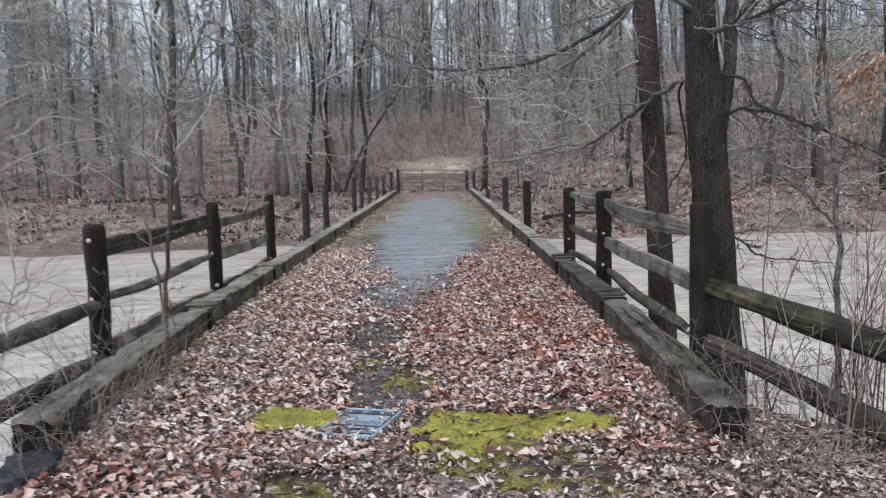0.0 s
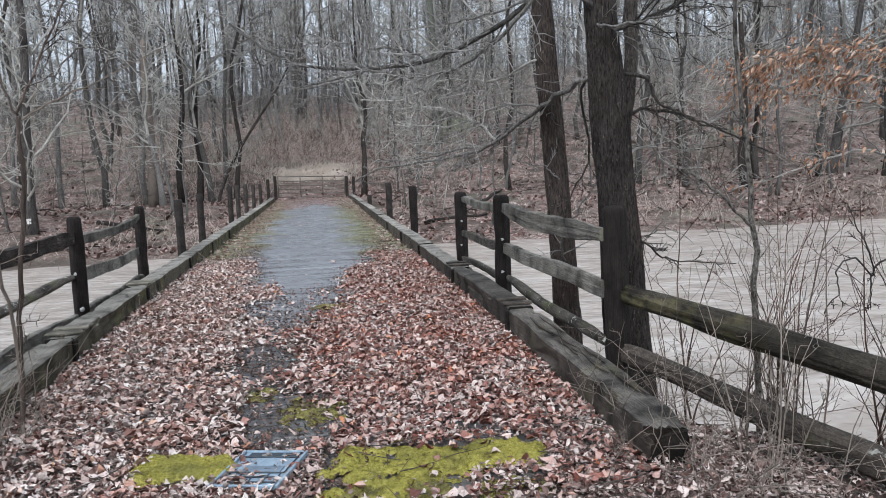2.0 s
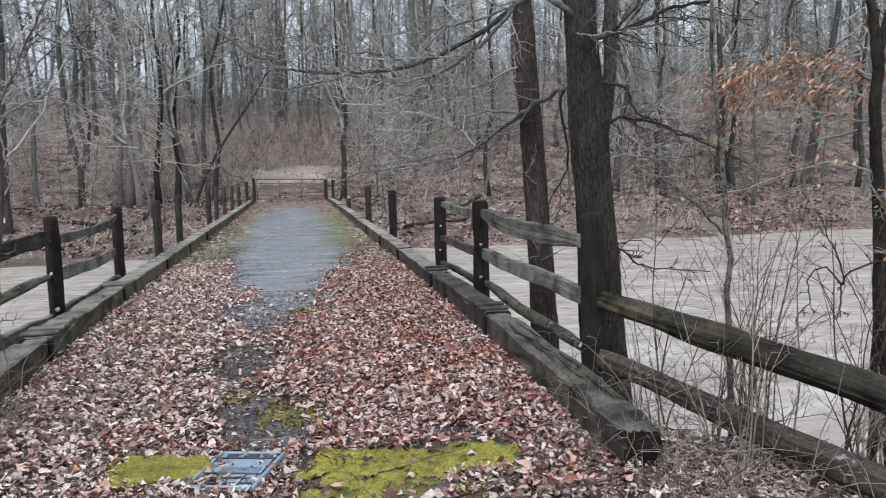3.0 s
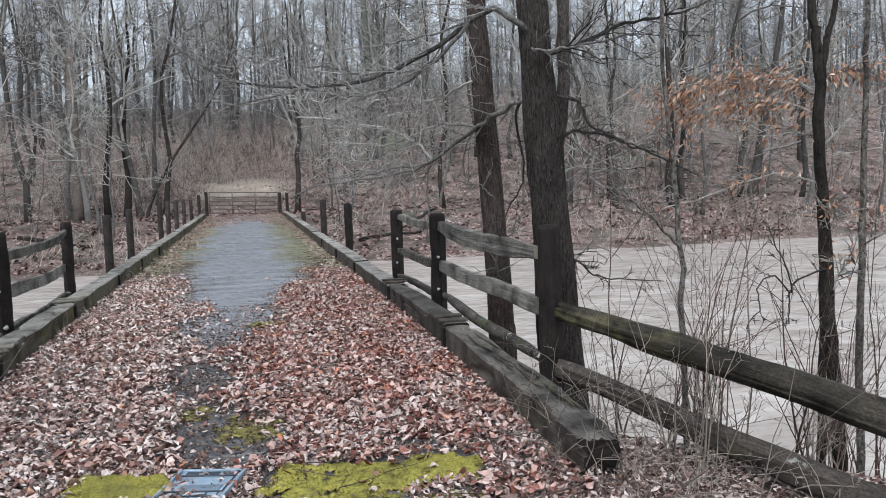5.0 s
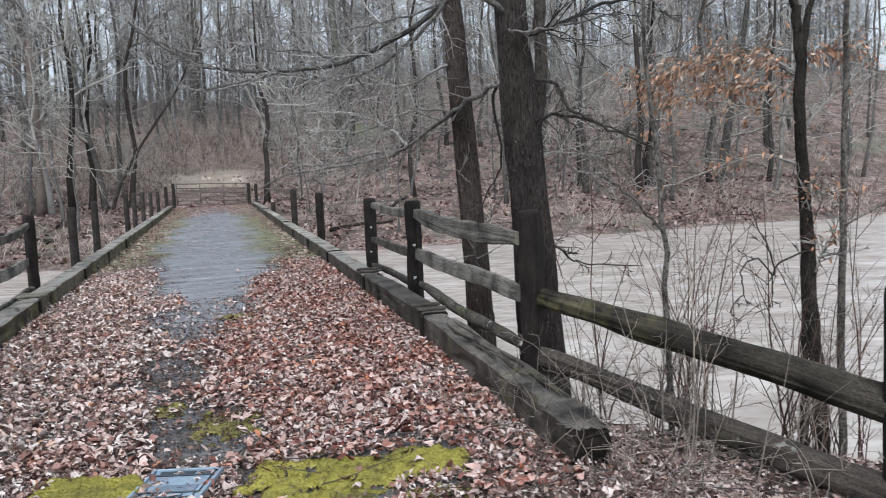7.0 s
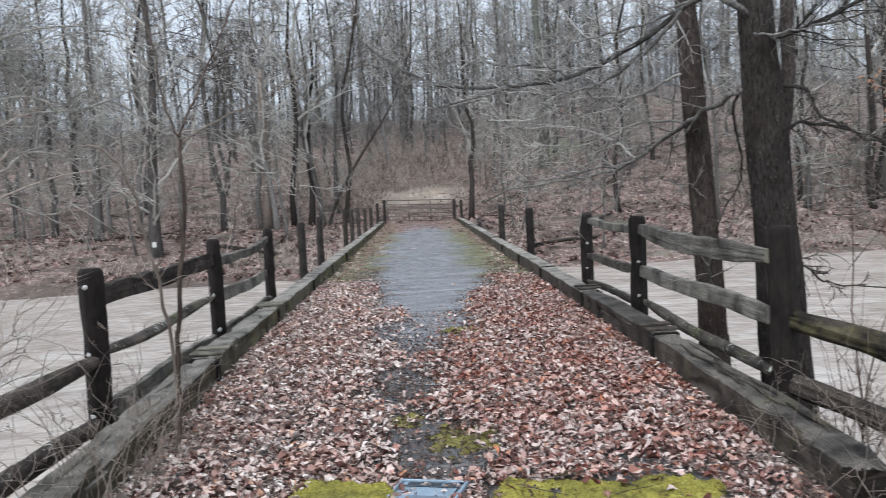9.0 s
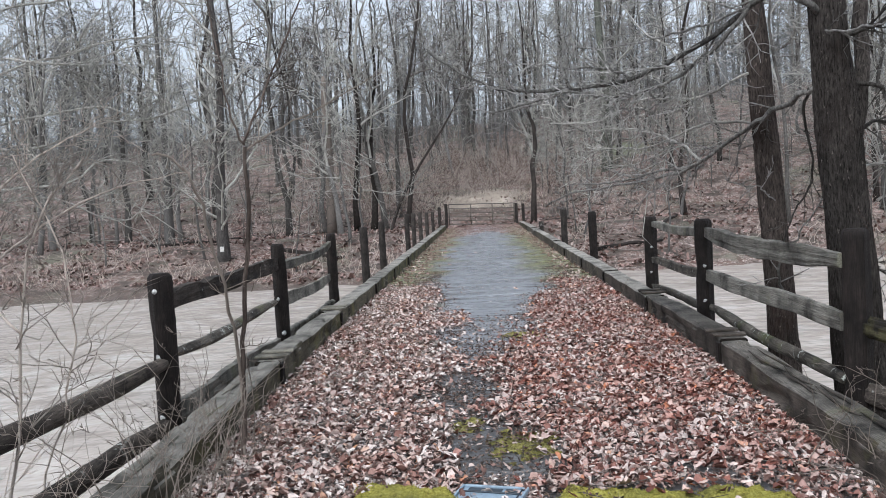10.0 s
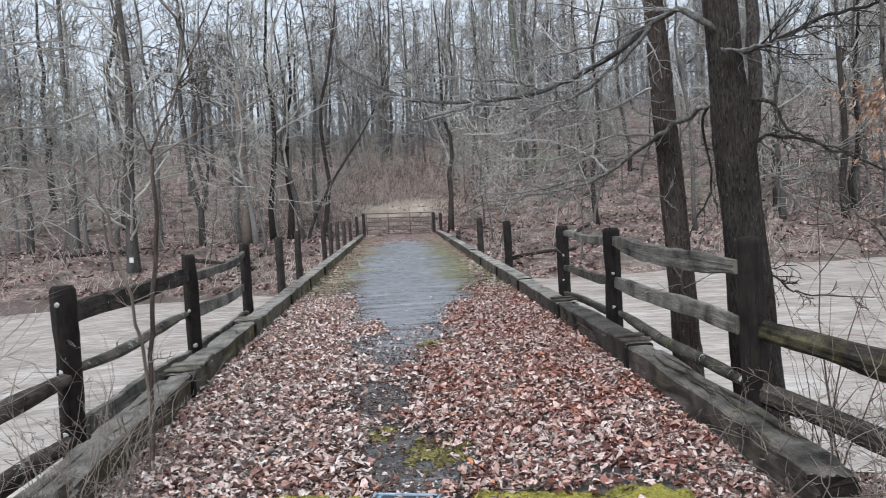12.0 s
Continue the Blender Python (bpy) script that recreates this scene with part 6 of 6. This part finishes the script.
    patch("fallen_leaves", "dense drift of pinkish-brown fallen leaves on the bridge deck", 1, 19500, lambda g: on_deck(g, -1), 0.057, LEAF)
    patch("fallen_leaves", "dense drift of red-brown fallen leaves on the bridge deck", 7, 21500, lambda g: on_deck(g, 1), 0.058, LEAF_RED)
    patch("fallen_leaves", "thin drifts of brown leaves along the far deck", 2, 5600, on_far_deck, 0.075, LEAF_FAR, False)

    def by_left(g):
        spot = on_near(g)
        return spot if spot and spot[0] < -0.5 + 0.4 * noise.noise(Vector((spot[0] * 2, spot[1] * 2, 4.0))) else None

    def by_right(g):
        spot = on_near(g)
        return spot if spot and spot[0] >= -0.6 else None

    patch("fallen_leaves", "large red-brown leaves on damp ground before the bridge", 3, 2800, by_left, 0.07, LEAF_RED)
    patch("fallen_leaves", "scattered torn brown leaves on damp ground", 8, 4600, by_right, 0.058, LEAF_BANK, False)
    patch("fallen_leaves", "pale torn leaves on damp ground before the bridge", 9, 2200, by_right, 0.046, LEAF)
    patch("fallen_leaves", "brown leaves over the sloping river bank", 4, 8000, on_bank, 0.058, LEAF_BANK, False)


build_leaves()


def moss_patch(x0, x1, y0, y1, seed, height=0.035, mat=None, bare=0.0):
    soup = Soup()
    nx, ny = max(10, int((x1 - x0) / 0.012)), max(10, int((y1 - y0) / 0.012))
    keep = {}
    for j in range(ny + 1):
        for i in range(nx + 1):
            u, w = i / nx * 2 - 1, j / ny * 2 - 1
            x, y = x0 + (x1 - x0) * i / nx, y0 + (y1 - y0) * j / ny
            e = 1 - (abs(u) ** 3 + abs(w) ** 3) + 0.55 * noise.noise(Vector((x * 4, y * 4, seed))) + 0.35 * noise.noise(Vector((x * 11, y * 11, seed + 3)))
            e -= bare * (0.5 + 1.2 * noise.noise(Vector((x * 7, y * 7, seed + 8)))) * (1.3 - w * 0.7)
            if e > 0.05:
                fuzz = 0.010 * noise.noise(Vector((x * 45, y * 45, seed))) + 0.020 * noise.noise(Vector((x * 14, y * 14, seed)))
                keep[(i, j)] = len(soup.v)
                soup.v.append((x, y, (0 if y > 3.6 else ground_z(x, y)) - 0.004 + height * min(1, e * 2.2) + fuzz * min(1, e * 4)))
    for j in range(ny):
        for i in range(nx):
            q = [(i, j), (i + 1, j), (i + 1, j + 1), (i, j + 1)]
            if all(c in keep for c in q):
                soup.f.append(tuple(keep[c] for c in q))
    g = random.Random(int(seed * 10))
    for p in [Vector(p) for p in soup.v if g.random() < 0.6]:
        k = Soup()
        p = p + Vector((g.uniform(-0.009, 0.009), g.uniform(-0.009, 0.009), -0.004))
        spike(k, p, p + Vector((g.gauss(0, 0.006), g.gauss(0, 0.006), g.uniform(0.008, 0.018))), 0.0035)
        soup.add(k.v, k.f)
    tagged(part("moss_patch", soup, mat or MOSS), "low bright yellow-green moss cushion on the ground", "moss", "moss patches")


moss_patch(0.12, 0.72, 3.45, 4.32, 1.0, 0.042, bare=0.75)
moss_patch(0.55, 0.95, 3.7, 4.27, 11.0, 0.035, bare=0.7)
moss_patch(0.76, 1.34, 3.72, 4.25, 12.0, 0.05, bare=0.4)
moss_patch(0.15, 0.8, 3.3, 3.9, 21.0, 0.02, MOSS_THIN, 0.5)
moss_patch(0.85, 1.25, 3.4, 3.75, 13.0, 0.02, MOSS_THIN, 0.7)
moss_patch(-0.78, -0.22, 3.96, 4.38, 2.0, 0.06)
moss_patch(0.5, 1.2, 2.9, 3.35, 3.0, 0.02, MOSS_THIN, 0.8)
moss_patch(-0.55, -0.1, 3.0, 3.4, 4.0, 0.02, MOSS_THIN, 0.8)
moss_patch(-0.38, -0.08, 5.3, 5.75, 5.0, 0.02, MOSS_THIN, 0.8)
moss_patch(-0.1, 0.36, 4.7, 5.4, 9.0, 0.02, MOSS_THIN, 0.8)
moss_patch(0.1, 0.6, 8.4, 9.1, 6.0, 0.02, MOSS_THIN, 0.8)
moss_patch(1.05, 1.35, 2.75, 3.2, 7.0, 0.02, MOSS_THIN, 0.8)


def build_crate_lid():
    """A moulded lattice panel with a hand slot, lying on the moss."""
    ob = thing("crate_panel", "grey-blue plastic crate side panel lying flat on moss", "crate", at=(-0.12, 4.05, 0.03))
    ob.rotation_euler = (radians(1), radians(-1), radians(-18))
    W, L, T = 0.34, 0.445, 0.024

    def bar(name, x0, x1, y0, y1, z0=0.0, z1=T, mat=PLASTIC, label=""):
        s = Soup()
        box(s, x0, x1, y0, y1, z0, z1, 0.003)
        part(name, s, mat, ob, label, smooth=False)

    e, f = W / 2, L / 2
    bar("side_rim", -e, -e + 0.014, -f, f)
    bar("side_rim", e - 0.014, e, -f, f)
    bar("end_rim", -e + 0.014, e - 0.014, -f, -f + 0.014)
    bar("end_rim", -e + 0.014, e - 0.014, f - 0.014, f)
    bar("panel", -e + 0.014, e - 0.014, -f + 0.014, f - 0.014, 0.0, 0.012)
    # darker plates on the panel stand for shade in its recess and openings
    bar("hand_slot_shade", -e + 0.09, e - 0.055, -0.04, 0.035, 0.0125, 0.0165, PLASTIC_MID, "darker blue plate for the shade in the hand slot")
    for x0, x1 in ((-0.125, -0.045), (-0.03, 0.045), (0.06, 0.125)):
        bar("slot", x0, x1, 0.165, 0.205, 0.0125, 0.0145, PLASTIC_DARK, "dark plate for the shade in an open slot")
    for y in (0.15, -0.05, -0.105, -0.165):
        bar("ridge", -e + 0.014, e - 0.03, y - 0.004, y + 0.004, 0.012, 0.020, PLASTIC_DARK, "dark raised ridge")
    for x in (-0.13, -0.065, 0.0, 0.07, 0.125):
        bar("ridge", x - 0.0035, x + 0.0035, -f + 0.014, -0.05, 0.012, 0.018, PLASTIC_DARK, "dark raised ridge")
    bar("ridge", e - 0.035, e - 0.028, -0.05, f - 0.014, 0.012, 0.020, PLASTIC_DARK, "dark raised ridge")


build_crate_lid()


def build_scrap():
    """A crumpled bit of pale film among the leaves."""
    soup = Soup()
    n, m = 9, 7
    for i in range(n):
        for j in range(m):
            u, w = i / (n - 1) - 0.5, j / (m - 1) - 0.5
            q = Vector((u * 9, w * 9, 2.0))
            soup.v.append((u * 0.07 + 0.012 * noise.noise(q), w * 0.045 + 0.012 * noise.noise(q + Vector((7, 0, 0))), 0.014 + 0.02 * abs(noise.noise(q * 0.9 + Vector((0, 5, 0))))))
    for i in range(n - 1):
        for j in range(m - 1):
            soup.f.append((i * m + j, (i + 1) * m + j, (i + 1) * m + j + 1, i * m + j + 1))
    ob = tagged(part("plastic_scrap", soup, SCRAP, smooth=False), "crumpled scrap of pale grey-green film among leaves", "litter")
    ob.location = (-0.043, 6.4, 0.012)


build_scrap()


def build_stone():
    bm = bmesh.new()
    bmesh.ops.create_icosphere(bm, subdivisions=4, radius=1)
    for v in bm.verts:
        d = v.co.normalized()
        k = max(abs(d.x), abs(d.y), abs(d.z))
        v.co = d * (0.62 / k + 0.38) * (1 + 0.16 * noise.noise(d * 1.7) + 0.09 * noise.noise(d * 5) + 0.05 * noise.noise(d * 13))
        v.co = Vector((v.co.x * 0.145, v.co.y * 0.15, v.co.z * 0.125))
    me = bpy.data.meshes.new("abutment_stone")
    bm.to_mesh(me)
    me.materials.append(STONE)
    ob = tagged(new("abutment_stone", me), "dark wet boulder under the curb's end on the bank", "stone")
    ob.location = (-1.68, 3.52, -0.04)
    ob.rotation_euler = (0.1, -0.08, 0.35)


build_stone()


def build_blaze():
    s = Soup()
    box(s, -0.09, 0.09, -0.012, 0.012, -0.115, 0.115, 0.004)
    ob = tagged(part("trail_marker", s, PAPER, smooth=False), "small white marker plate fixed to a tree trunk", "sign")
    ob.location = (-11.85, 37.12, -0.2)


build_blaze()


def build_twigs():
    """Sticks lying among the leaves."""
    rng = random.Random(15)
    soup = Soup()
    for _ in range(420):
        x, y = rng.uniform(-1.9, 3.2), rng.uniform(1.2, 6.5)
        z = max(ground_z(x, y), -0.02 if abs(x) < 1.7 and y > 3.5 else -9) + 0.05
        a = rng.uniform(0, 6.28)
        pts = wander(rng, (x, y, z), (math.cos(a), math.sin(a), rng.uniform(-0.05, 0.15)), rng.uniform(0.08, 0.4), 3, 0.1, 0)
        r = rng.uniform(0.0015, 0.004)
        sweep(soup, pts, circle(4), [r, r, r * 0.8, r * 0.4], caps=False)
    tagged(part("fallen_twigs", soup, TWIG_DARK), "thin fallen twigs among the leaves", "twigs", kind="stuff")


build_twigs()
